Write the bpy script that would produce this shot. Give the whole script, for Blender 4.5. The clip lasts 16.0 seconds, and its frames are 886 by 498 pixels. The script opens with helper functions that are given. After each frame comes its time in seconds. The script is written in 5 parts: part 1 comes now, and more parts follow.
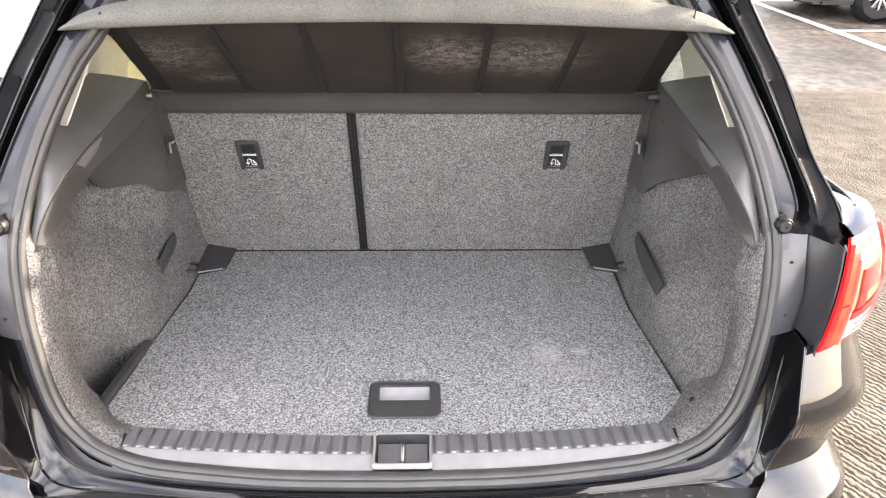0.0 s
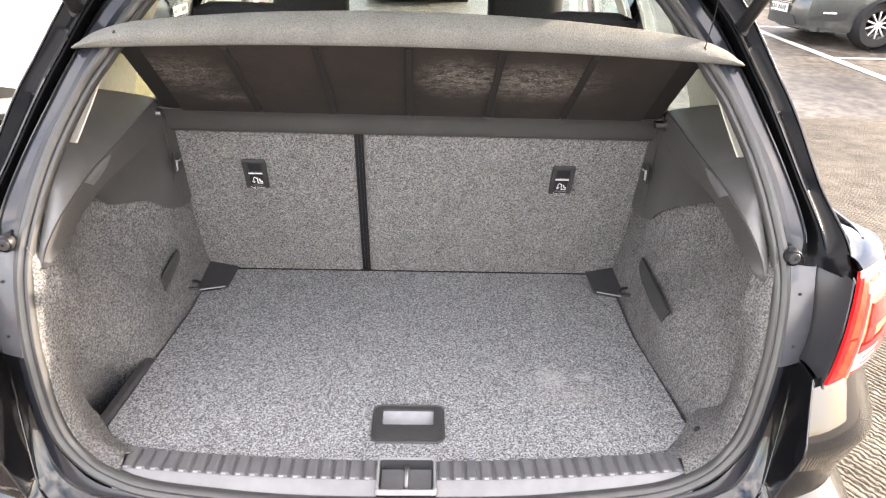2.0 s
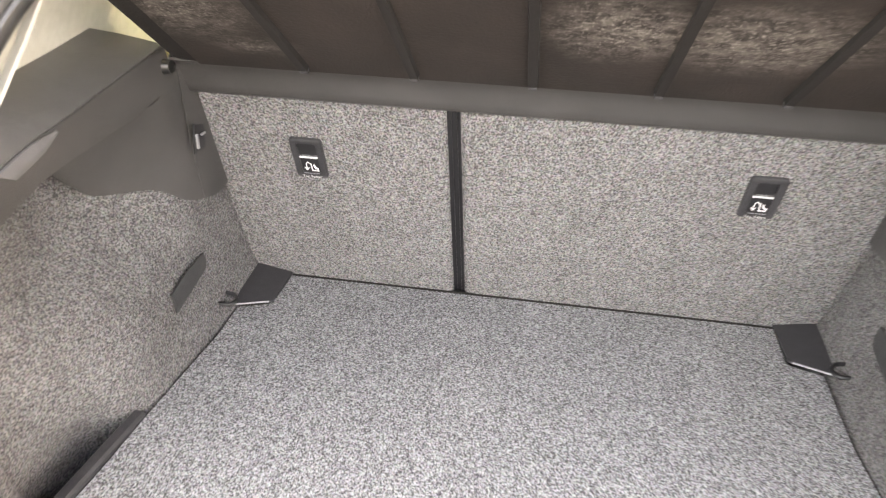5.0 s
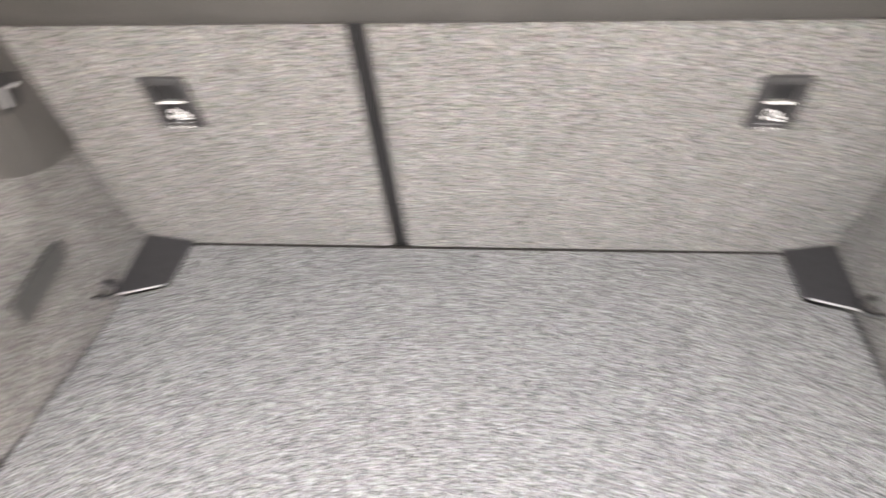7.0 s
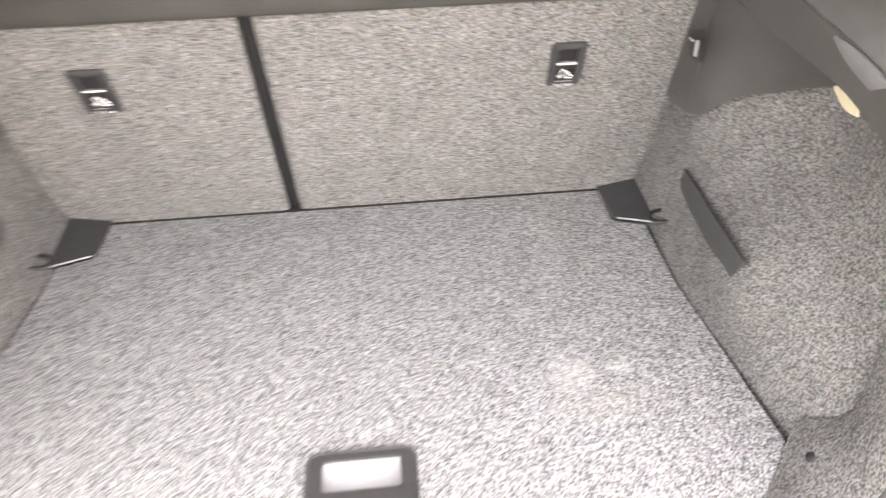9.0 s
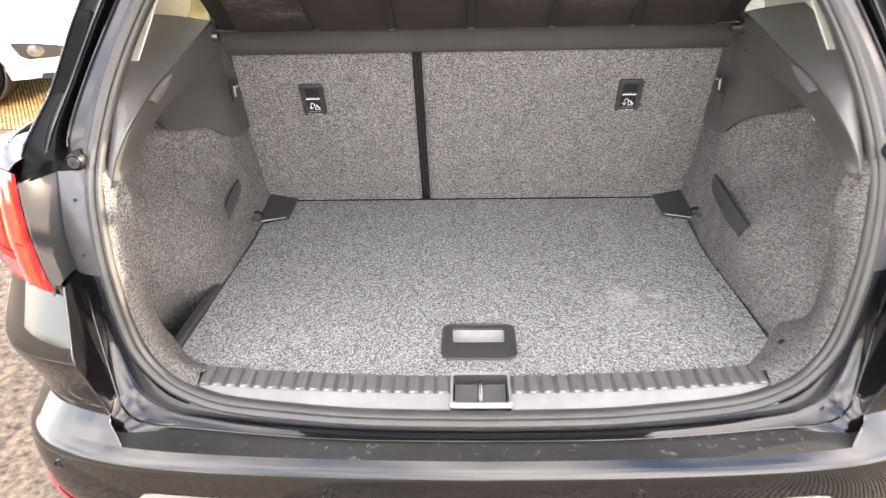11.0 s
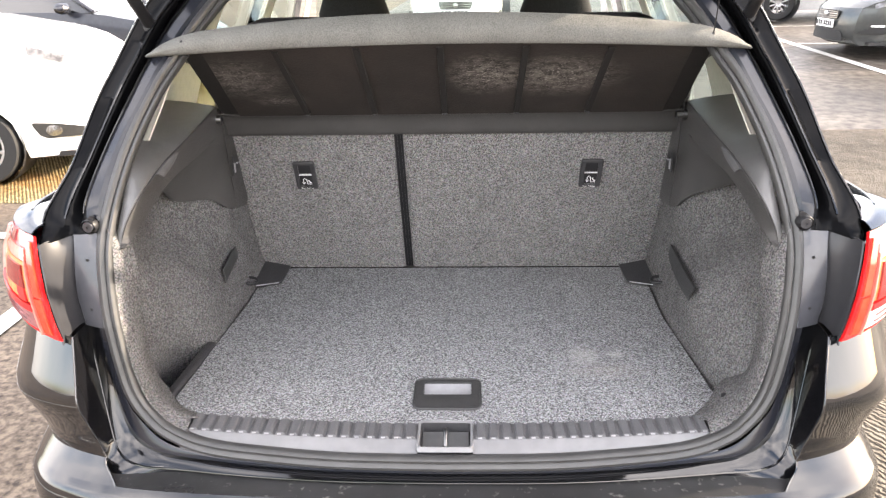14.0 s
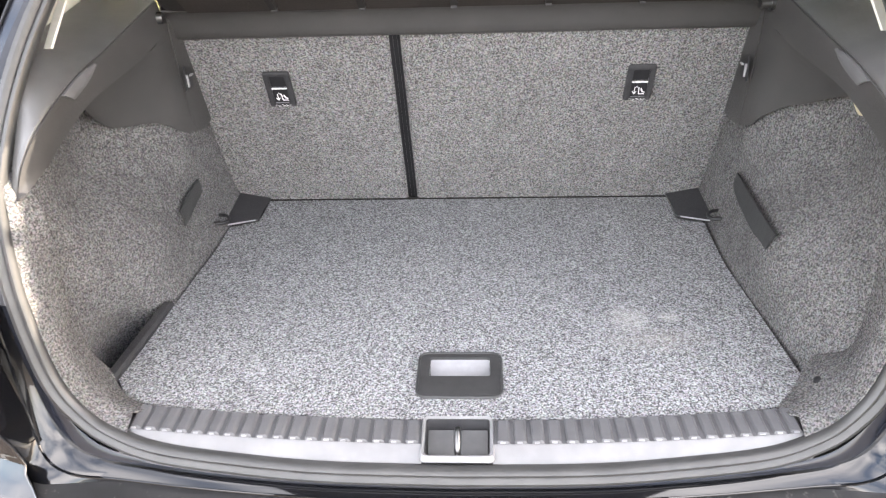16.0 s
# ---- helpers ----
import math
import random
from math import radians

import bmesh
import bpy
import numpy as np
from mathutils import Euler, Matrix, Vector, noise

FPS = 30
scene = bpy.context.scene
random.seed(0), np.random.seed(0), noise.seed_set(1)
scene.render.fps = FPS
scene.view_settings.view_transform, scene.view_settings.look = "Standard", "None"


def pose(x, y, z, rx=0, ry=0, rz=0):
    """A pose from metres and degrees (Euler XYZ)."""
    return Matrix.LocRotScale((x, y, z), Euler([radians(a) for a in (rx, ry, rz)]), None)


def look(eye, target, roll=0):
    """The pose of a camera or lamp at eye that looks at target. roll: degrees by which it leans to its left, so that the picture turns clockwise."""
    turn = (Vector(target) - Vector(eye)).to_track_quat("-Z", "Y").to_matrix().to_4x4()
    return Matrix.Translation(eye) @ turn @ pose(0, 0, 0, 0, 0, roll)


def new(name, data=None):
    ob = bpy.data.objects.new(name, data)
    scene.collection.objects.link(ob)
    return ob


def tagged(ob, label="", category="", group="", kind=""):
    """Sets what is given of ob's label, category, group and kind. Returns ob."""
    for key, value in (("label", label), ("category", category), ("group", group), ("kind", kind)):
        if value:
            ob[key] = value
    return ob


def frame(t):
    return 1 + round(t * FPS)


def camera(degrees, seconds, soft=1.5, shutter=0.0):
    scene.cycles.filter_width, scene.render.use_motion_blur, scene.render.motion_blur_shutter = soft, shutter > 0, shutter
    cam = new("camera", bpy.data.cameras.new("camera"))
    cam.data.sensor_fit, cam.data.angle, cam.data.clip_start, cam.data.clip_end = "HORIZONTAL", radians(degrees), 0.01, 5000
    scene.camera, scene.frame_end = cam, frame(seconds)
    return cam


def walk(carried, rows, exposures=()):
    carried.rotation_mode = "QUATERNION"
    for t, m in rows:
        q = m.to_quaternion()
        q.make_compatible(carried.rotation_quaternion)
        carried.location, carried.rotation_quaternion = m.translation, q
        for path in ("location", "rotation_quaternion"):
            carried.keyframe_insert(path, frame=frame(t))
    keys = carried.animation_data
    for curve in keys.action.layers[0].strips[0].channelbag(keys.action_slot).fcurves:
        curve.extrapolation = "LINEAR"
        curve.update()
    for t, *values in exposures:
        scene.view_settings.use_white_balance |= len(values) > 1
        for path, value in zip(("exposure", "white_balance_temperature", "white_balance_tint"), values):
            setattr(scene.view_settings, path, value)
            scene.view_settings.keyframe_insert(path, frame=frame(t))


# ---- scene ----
cam = camera(64.4, 16.0, soft=1.2, shutter=0.7)
PATH = [
    (0, (0.041, -1.034, 1.598), (0.095, 0.763, 0.723), 0.6),
    (0.5, (0.044, -1.054, 1.599), (0.086, 0.753, 0.743), 1.0),
    (1, (0.043, -1.046, 1.599), (0.082, 0.769, 0.759), 1.4),
    (1.5, (0.033, -1.039, 1.607), (0.081, 0.779, 0.776), 1.8),
    (2, (0.016, -1.024, 1.61), (0.084, 0.793, 0.777), 1.9),
    (2.5, (0.005, -0.985, 1.594), (0.086, 0.829, 0.756), 1.9),
    (3, (-0.016, -0.937, 1.583), (0.064, 0.872, 0.733), 1.8),
    (3.5, (-0.02, -0.887, 1.559), (0.043, 0.914, 0.693), 1.8),
    (4, (0.001, -0.784, 1.546), (-0.001, 1.009, 0.659), 2.0),
    (4.5, (0.013, -0.596, 1.512), (-0.147, 1.179, 0.605), 2.7),
    (4.7, (0.021, -0.532, 1.503), (-0.208, 1.228, 0.581), 3.0),
    (6.8, (0.009, -0.156, 1.418), (-0.276, 1.431, 0.235), -2.0),
    (7, (0.036, -0.147, 1.416), (-0.121, 1.451, 0.224), -2.4),
    (7.5, (0.091, -0.146, 1.42), (0.295, 1.432, 0.209), -2.0),
    (8, (0.126, -0.181, 1.427), (0.501, 1.363, 0.212), -1.7),
    (8.5, (0.114, -0.271, 1.445), (0.443, 1.299, 0.25), -1.8),
    (9, (0.067, -0.445, 1.463), (0.202, 1.185, 0.311), -1.6),
    (9.5, (0.013, -0.619, 1.494), (0.002, 1.079, 0.436), -1.4),
    (10, (-0.037, -0.814, 1.511), (-0.099, 0.908, 0.495), -1.4),
    (10.2, (-0.044, -0.85, 1.514), (-0.106, 0.877, 0.508), -1.5),
    (12.3, (0.008, -1.27, 1.54), (-0.046, 0.558, 0.73), -1.0),
    (12.5, (0.003, -1.275, 1.548), (-0.048, 0.562, 0.758), -1.0),
    (13, (0.007, -1.273, 1.563), (-0.046, 0.58, 0.813), -1.0),
    (13.5, (0.022, -1.242, 1.559), (-0.038, 0.615, 0.819), -1.1),
    (14, (0.048, -1.176, 1.555), (-0.025, 0.678, 0.808), -1.1),
    (14.5, (0.06, -1.113, 1.53), (-0.046, 0.705, 0.705), -1.3),
    (15, (0.047, -0.98, 1.499), (-0.074, 0.793, 0.583), -1.8),
    (15.5, (0.034, -0.866, 1.487), (-0.079, 0.88, 0.518), -2.0),
    (16, (0.036, -0.81, 1.48), (-0.068, 0.921, 0.483), -2.1),
]
walk(cam, [(t, look(eye, target, roll)) for t, eye, target, roll in PATH], [(0, 2.76, 7150, 16), (3.5, 2.82, 7200, 15.5), (4.7, 3.22, 7450, 15.5), (6.8, 3.50, 7700, 15), (8, 3.77, 7700, 15), (8.5, 3.61, 7700, 15.5), (9.3, 3.57, 7750, 16), (10.2, 3.24, 7600, 16), (12.3, 2.58, 7200, 15.5), (13.2, 2.55, 7150, 15.5), (14, 2.53, 7050, 15), (14.5, 2.60, 7000, 14.5), (15, 2.79, 7000, 14.5), (15.5, 2.90, 6950, 14.5), (16, 2.98, 6900, 14)])

# ---- light ----
SUN_E, SUN_A = 21.0, 10.9   # degrees over the horizon; from the car's right side, a little ahead
world = bpy.data.worlds.new("sky")
scene.world = world
world.use_nodes = True
wn = world.node_tree.nodes
sky = wn.new("ShaderNodeTexSky")
sky.sky_type = "NISHITA"
sky.sun_disc = False
sky.sun_elevation = radians(SUN_E)
sky.sun_rotation = radians(90.0 - SUN_A)
sky.air_density, sky.dust_density = 1.0, 2.0
wl = world.node_tree.links
# thin broken cloud over the whole sky
wco, wno, wra, wmi = wn.new("ShaderNodeTexCoord"), wn.new("ShaderNodeTexNoise"), wn.new("ShaderNodeMapRange"), wn.new("ShaderNodeMix")
wno.inputs["Scale"].default_value, wno.inputs["Detail"].default_value = 2.6, 7.0
wra.inputs["From Min"].default_value, wra.inputs["From Max"].default_value = 0.36, 0.66
wra.inputs["To Max"].default_value = 0.85
wmi.data_type = "RGBA"
wmi.inputs["B"].default_value = (10.0, 10.0, 10.2, 1)
wl.new(wco.outputs["Generated"], wno.inputs["Vector"])
wl.new(wno.outputs["Fac"], wra.inputs["Value"])
wl.new(wra.outputs["Result"], wmi.inputs["Factor"])
wl.new(sky.outputs[0], wmi.inputs["A"])
wl.new(wmi.outputs["Result"], wn["Background"].inputs[0])
wn["Background"].inputs[1].default_value = 0.15
sun = new("sun", bpy.data.lights.new("sun", "SUN"))
sun.data.energy, sun.data.angle, sun.data.color = 2.9, radians(0.5), (1.0, 0.91, 0.76)
sun_way = Vector((math.cos(radians(SUN_E)) * math.cos(radians(SUN_A)), math.cos(radians(SUN_E)) * math.sin(radians(SUN_A)), math.sin(radians(SUN_E))))
sun.matrix_world = look(sun_way * 20, (0, 0, 0))


# ---- materials ----
def mat(name, color, rough=0.5, metal=0.0, second=None, scale=20.0, bump=0.0, bump_scale=None, detail=4.0, contrast=(0.35, 0.65), coat=0.0, spec=0.5, big=0.0, big_scale=3.0, grain=0.5, fibre=0.0, cloud=0.0):
    """A surface of two colours mixed by fine noise, with large soft stains and fine relief."""
    m = bpy.data.materials.new(name)
    m.use_nodes = True
    n, l = m.node_tree.nodes, m.node_tree.links
    b = n["Principled BSDF"]
    b.inputs["Roughness"].default_value = rough
    b.inputs["Metallic"].default_value = metal
    b.inputs["Specular IOR Level"].default_value = spec
    b.inputs["Coat Weight"].default_value = coat
    b.inputs["Coat Roughness"].default_value = 0.03
    geo = n.new("ShaderNodeTexCoord")
    tex = n.new("ShaderNodeTexNoise")
    tex.inputs["Scale"].default_value = scale
    tex.inputs["Detail"].default_value = detail
    tex.inputs["Roughness"].default_value = grain
    l.new(geo.outputs["Object"], tex.inputs["Vector"])
    ramp = n.new("ShaderNodeValToRGB")
    ramp.color_ramp.elements[0].position, ramp.color_ramp.elements[1].position = contrast
    second = second or tuple(c * 0.85 for c in color)
    ramp.color_ramp.elements[0].color = (*second, 1)
    ramp.color_ramp.elements[1].color = (*color, 1)
    l.new(tex.outputs["Fac"], ramp.inputs["Fac"])
    out = ramp.outputs["Color"]
    if big:
        t2 = n.new("ShaderNodeTexNoise")
        t2.inputs["Scale"].default_value = big_scale
        t2.inputs["Detail"].default_value = 6.0
        l.new(geo.outputs["Object"], t2.inputs["Vector"])
        r2 = n.new("ShaderNodeMapRange")
        r2.inputs["From Min"].default_value, r2.inputs["From Max"].default_value = 0.3, 0.7
        r2.inputs["To Min"].default_value, r2.inputs["To Max"].default_value = 1.0 - big, 1.0 + big
        l.new(t2.outputs["Fac"], r2.inputs["Value"])
        mul = n.new("ShaderNodeMix")
        mul.data_type, mul.blend_type = "RGBA", "MULTIPLY"
        mul.inputs["Factor"].default_value = 1.0
        l.new(out, mul.inputs["A"])
        l.new(r2.outputs["Result"], mul.inputs["B"])
        out = mul.outputs["Result"]
    if fibre:
        # coloured fibres among the grey ones
        fn, hs = n.new("ShaderNodeTexNoise"), n.new("ShaderNodeMix")
        fn.inputs["Scale"].default_value, fn.inputs["Detail"].default_value = scale * 0.55, 1.0
        hs.data_type, hs.blend_type = "RGBA", "OVERLAY"
        hs.inputs["Factor"].default_value = fibre
        l.new(geo.outputs["Object"], fn.inputs["Vector"])
        l.new(out, hs.inputs["A"])
        l.new(fn.outputs["Color"], hs.inputs["B"])
        out = hs.outputs["Result"]
    if cloud:
        # pile brushed this way and that
        cn, cr_, cm = n.new("ShaderNodeTexNoise"), n.new("ShaderNodeMapRange"), n.new("ShaderNodeMix")
        cn.inputs["Scale"].default_value, cn.inputs["Detail"].default_value, cn.inputs["Roughness"].default_value = 16.0, 5.0, 0.62
        cr_.inputs["From Min"].default_value, cr_.inputs["From Max"].default_value = 0.32, 0.68
        cr_.inputs["To Min"].default_value, cr_.inputs["To Max"].default_value = 1.0 - cloud, 1.0 + cloud
        cm.data_type, cm.blend_type = "RGBA", "MULTIPLY"
        cm.inputs["Factor"].default_value = 1.0
        l.new(geo.outputs["Object"], cn.inputs["Vector"])
        l.new(cn.outputs["Fac"], cr_.inputs["Value"])
        l.new(out, cm.inputs["A"])
        l.new(cr_.outputs["Result"], cm.inputs["B"])
        out = cm.outputs["Result"]
    l.new(out, b.inputs["Base Color"])
    if bump:
        bt = n.new("ShaderNodeTexNoise")
        bt.inputs["Scale"].default_value = bump_scale or scale
        bt.inputs["Detail"].default_value = 3.0
        l.new(geo.outputs["Object"], bt.inputs["Vector"])
        bp = n.new("ShaderNodeBump")
        bp.inputs["Strength"].default_value = bump
        bp.inputs["Distance"].default_value = 0.003
        l.new(bt.outputs["Fac"], bp.inputs["Height"])
        l.new(bp.outputs["Normal"], b.inputs["Normal"])
    return m


def glass_mat(name, color, rough=0.0, alpha=1.0):
    m = bpy.data.materials.new(name)
    m.use_nodes = True
    n, l = m.node_tree.nodes, m.node_tree.links
    out = n["Material Output"]
    mix = n.new("ShaderNodeMixShader")
    tr = n.new("ShaderNodeBsdfTransparent")
    tr.inputs["Color"].default_value = (*color, 1)
    gl = n.new("ShaderNodeBsdfGlossy")
    gl.inputs["Roughness"].default_value = rough
    lw, pw, ma = n.new("ShaderNodeLayerWeight"), n.new("ShaderNodeMath"), n.new("ShaderNodeMath")
    lw.inputs["Blend"].default_value = 0.5
    pw.operation, ma.operation = "POWER", "MULTIPLY_ADD"
    pw.inputs[1].default_value = 4.0
    ma.inputs[1].default_value, ma.inputs[2].default_value = 0.6, 0.04
    l.new(lw.outputs["Facing"], pw.inputs[0])
    l.new(pw.outputs[0], ma.inputs[0])
    l.new(ma.outputs[0], mix.inputs[0])
    l.new(tr.outputs[0], mix.inputs[1])
    l.new(gl.outputs[0], mix.inputs[2])
    l.new(mix.outputs[0], out.inputs["Surface"])
    return m


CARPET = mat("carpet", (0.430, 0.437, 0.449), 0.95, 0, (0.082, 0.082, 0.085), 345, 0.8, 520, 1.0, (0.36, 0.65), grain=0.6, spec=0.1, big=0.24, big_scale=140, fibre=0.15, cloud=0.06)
# side lining: darker and less flecked than the floor carpet
LINING = mat("dark_flecked_lining", (0.215, 0.210, 0.209), 0.95, 0, (0.066, 0.065, 0.065), 290, 0.8, 480, 1.2, (0.36, 0.64), grain=0.7, spec=0.1, big=0.20, big_scale=120, fibre=0.15, cloud=0.12)
PLASTIC = mat("dark_plastic", (0.045, 0.045, 0.048), 0.5, 0, (0.034, 0.034, 0.037), 40, 0.25, 900, big=0.08)
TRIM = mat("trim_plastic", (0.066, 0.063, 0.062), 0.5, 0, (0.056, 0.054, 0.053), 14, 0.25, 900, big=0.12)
SATIN = mat("satin_grey_plastic", (0.094, 0.093, 0.093), 0.33, 0, (0.080, 0.079, 0.079), 30, 0.2, 700, big=0.08, spec=0.7)
SILL = mat("sill_plastic", (0.205, 0.205, 0.212), 0.32, 0, (0.18, 0.18, 0.187), 30, 0.2, 800, big=0.08)
RUBBER = mat("seal_rubber", (0.056, 0.056, 0.056), 0.38, 0, (0.044, 0.044, 0.044), 25, 0.1, 300, big=0.12, spec=0.55)
BLACK = mat("black_plastic", (0.018, 0.018, 0.020), 0.42, 0, None, 60, 0.1, 600)
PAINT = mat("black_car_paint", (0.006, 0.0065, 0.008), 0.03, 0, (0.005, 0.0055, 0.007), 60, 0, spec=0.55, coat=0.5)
FLANGE = mat("flange_paint", (0.018, 0.020, 0.027), 0.16, 0, None, 40, 0.03, 40, spec=0.45)
LIPDIRT = mat("dusty_black_plastic", (0.16, 0.16, 0.15), 0.2, 0, (0.032, 0.032, 0.033), 70, 0.03, 120, 6.0, (0.63, 0.82), big=0.3, big_scale=6)
SILVER = mat("silver_trim_paint", (0.31, 0.30, 0.285), 0.38, 0.4, (0.27, 0.26, 0.245), 20, 0.05, 400)
SHELFTOP = mat("shelf_felt", (0.225, 0.224, 0.208), 0.95, 0, (0.150, 0.149, 0.139), 420, 0.8, 520, 2.0, spec=0.1, big=0.14, big_scale=14)
SHELFUNDER = mat("shelf_board", (0.027, 0.020, 0.017), 0.8, 0, (0.019, 0.0145, 0.012), 12, 0.4, 220, big=0.15)
SHELFRIB = mat("shelf_rib", (0.012, 0.010, 0.009), 0.9, 0, None, 60, 0.2, 300)
CREAM = mat("cream_trim", (0.76, 0.74, 0.66), 0.8, 0, (0.70, 0.68, 0.60), 60, 0.1, 500)
DARKSTEEL = mat("worn_steel", (0.22, 0.22, 0.22), 0.35, 1.0, None, 60, 0.05, 300)
CHROME = mat("steel", (0.55, 0.55, 0.55), 0.25, 1.0, None, 60, 0.05, 300)
LAMPRED = mat("red_lens", (0.56, 0.012, 0.016), 0.08, 0, (0.48, 0.009, 0.010), 60, 0.25, 160, coat=1.0)
LAMPBRIGHT = mat("bright_red_lens", (0.85, 0.05, 0.02), 0.08, 0, (0.7, 0.03, 0.01), 60, coat=1.0)
PILLAR = mat("pillar_paint", (0.007, 0.0072, 0.0085), 0.06, 0, None, 60, 0, spec=0.55, coat=0.35)
PILLARTOP = mat("upper_pillar_paint", (0.006, 0.0062, 0.007), 0.10, 0, None, 60, 0, spec=0.15)
PILLARTOP.node_tree.nodes["Principled BSDF"].inputs["IOR"].default_value = 1.32
EDGE = mat("rounded_edge_paint", (0.010, 0.010, 0.012), 0.10, 0, None, 60, 0, spec=1.0, coat=1.0)
BAY = mat("bay_paint", (0.036, 0.036, 0.040), 0.36, 0, None, 40, 0.02, 40, spec=0.45)
COVER = mat("cover_plastic", (0.038, 0.038, 0.042), 0.4, 0, None, 60, 0.15, 600)
# the panel's sky sheen is put into this lighter blue-grey
PANEL = mat("panel_sky_sheen", (0.062, 0.064, 0.074), 0.26, 0, None, 40, 0.03, 40, spec=0.7)
LAMPORANGE = mat("orange_lens", (0.85, 0.28, 0.09), 0.1, 0, (0.74, 0.20, 0.06), 60, 0.25, 160, coat=1.0)
LAMPDEEP = mat("deep_red_lens", (0.22, 0.006, 0.008), 0.08, 0, (0.17, 0.004, 0.006), 60, coat=1.0)
LAMPPINK = mat("pink_lens", (0.70, 0.24, 0.19), 0.1, 0, (0.58, 0.18, 0.14), 60, 0.25, 160, coat=1.0)
LAMPDARK = mat("smoked_lens", (0.28, 0.10, 0.10), 0.08, 0, (0.2, 0.08, 0.08), 60, coat=1.0)
LAMPCLEARGLARE = mat("clear_lens", (0.72, 0.66, 0.63), 0.12, 0, (0.6, 0.55, 0.52), 60, coat=1.0)
REFLECT = mat("red_reflector", (0.5, 0.01, 0.015), 0.15, 0, (0.38, 0.008, 0.012), 250, 0.3, 250, coat=1.0)
WHITEPRINT = mat("white_print", (0.85, 0.85, 0.85), 0.6)
HANDLE = mat("handle_plastic", (0.045, 0.045, 0.046), 0.4, 0, None, 60, 0.1, 600)
STRAP = mat("strap_plastic", (0.052, 0.053, 0.054), 0.55, 0, None, 60, 0.15, 600)
SHADEDSILL = mat("shaded_sill_plastic", (0.115, 0.115, 0.12), 0.42, 0, (0.098, 0.098, 0.103), 30, 0.2, 800)
SLOT = mat("translucent_grey_plastic", (0.13, 0.13, 0.135), 0.35, 0, None, 40, 0.1, 500)
RECESS = mat("recess_plastic", (0.085, 0.085, 0.088), 0.4, 0, None, 60, 0.1, 600)
GREYLID = mat("light_grey_plastic", (0.32, 0.32, 0.335), 0.5, 0, None, 40, 0.1, 500)
SEATCLOTH = mat("seat_cloth", (0.030, 0.030, 0.034), 0.9, 0, (0.02, 0.02, 0.022), 200, 0.4, 300)
TYRE = mat("tyre_rubber", (0.022, 0.022, 0.022), 0.85, 0, None, 40, 0.3, 120)
RIM = mat("alloy_rim", (0.55, 0.55, 0.56), 0.3, 0.8, None, 30)
GLASS = glass_mat("clear_glass", (0.86, 0.92, 0.89))
TINTED = glass_mat("tinted_glass", (0.22, 0.24, 0.24))
DARKGLASS = mat("dark_glass", (0.012, 0.014, 0.016), 0.03, 0, None, 5, coat=1.0)
YELLOW = mat("sunlit_yellow", (0.80, 0.72, 0.50), 0.6)


def patch(m, centre, radii, color, scale, low, high, strength=1.0):
    """A worn or spilt patch of a shape of its own on a material: an oval round centre, frayed by noise."""
    n, l = m.node_tree.nodes, m.node_tree.links
    b = n["Principled BSDF"]
    before = b.inputs["Base Color"].links[0].from_socket
    tc = n.new("ShaderNodeTexCoord")
    sub = n.new("ShaderNodeVectorMath")
    sub.operation = "SUBTRACT"
    sub.inputs[1].default_value = centre
    div = n.new("ShaderNodeVectorMath")
    div.operation = "DIVIDE"
    div.inputs[1].default_value = radii
    ln = n.new("ShaderNodeVectorMath")
    ln.operation = "LENGTH"
    l.new(tc.outputs["Object"], sub.inputs[0])
    l.new(sub.outputs[0], div.inputs[0])
    l.new(div.outputs[0], ln.inputs[0])
    r = n.new("ShaderNodeMapRange")
    r.inputs["From Min"].default_value, r.inputs["From Max"].default_value = 1.0, 0.2
    l.new(ln.outputs["Value"], r.inputs["Value"])
    t = n.new("ShaderNodeTexNoise")
    t.inputs["Scale"].default_value, t.inputs["Detail"].default_value, t.inputs["Roughness"].default_value = scale, 8.0, 0.7
    mp = n.new("ShaderNodeMapping")
    mp.inputs["Scale"].default_value = (0.7, 1, 1)
    l.new(tc.outputs["Object"], mp.inputs["Vector"])
    l.new(mp.outputs["Vector"], t.inputs["Vector"])
    r2 = n.new("ShaderNodeMapRange")
    r2.inputs["From Min"].default_value, r2.inputs["From Max"].default_value = low, high
    l.new(t.outputs["Fac"], r2.inputs["Value"])
    mul = n.new("ShaderNodeMath")
    mul.operation = "MULTIPLY"
    l.new(r.outputs["Result"], mul.inputs[0])
    l.new(r2.outputs["Result"], mul.inputs[1])
    mu2 = n.new("ShaderNodeMath")
    mu2.operation = "MULTIPLY"
    mu2.inputs[1].default_value = strength
    l.new(mul.outputs[0], mu2.inputs[0])
    mix = n.new("ShaderNodeMix")
    mix.data_type = "RGBA"
    mix.inputs["B"].default_value = (*color, 1)
    l.new(mu2.outputs[0], mix.inputs["Factor"])
    l.new(before, mix.inputs["A"])
    l.new(mix.outputs["Result"], b.inputs["Base Color"])


# floor carpet darkened: the parcel shelf's shade is painted into this tone
SHADEDCARPET = mat("shaded_seat_carpet", (0.305, 0.299, 0.296), 0.95, 0, (0.080, 0.079, 0.079), 290, 0.8, 480, 1.2, (0.36, 0.64), grain=0.7, spec=0.1, big=0.20, big_scale=120, fibre=0.19, cloud=0.09)
FLOORCARPET = CARPET.copy()
FLOORCARPET.name = "floor_carpet"
patch(FLOORCARPET, (.322, .306, .68), (.055, .050, .1), (0.66, 0.64, 0.62), 260, .30, .7, .55)
patch(FLOORCARPET, (.398, .312, .68), (.030, .018, .1), (0.72, 0.70, 0.68), 260, .30, .7, .55)
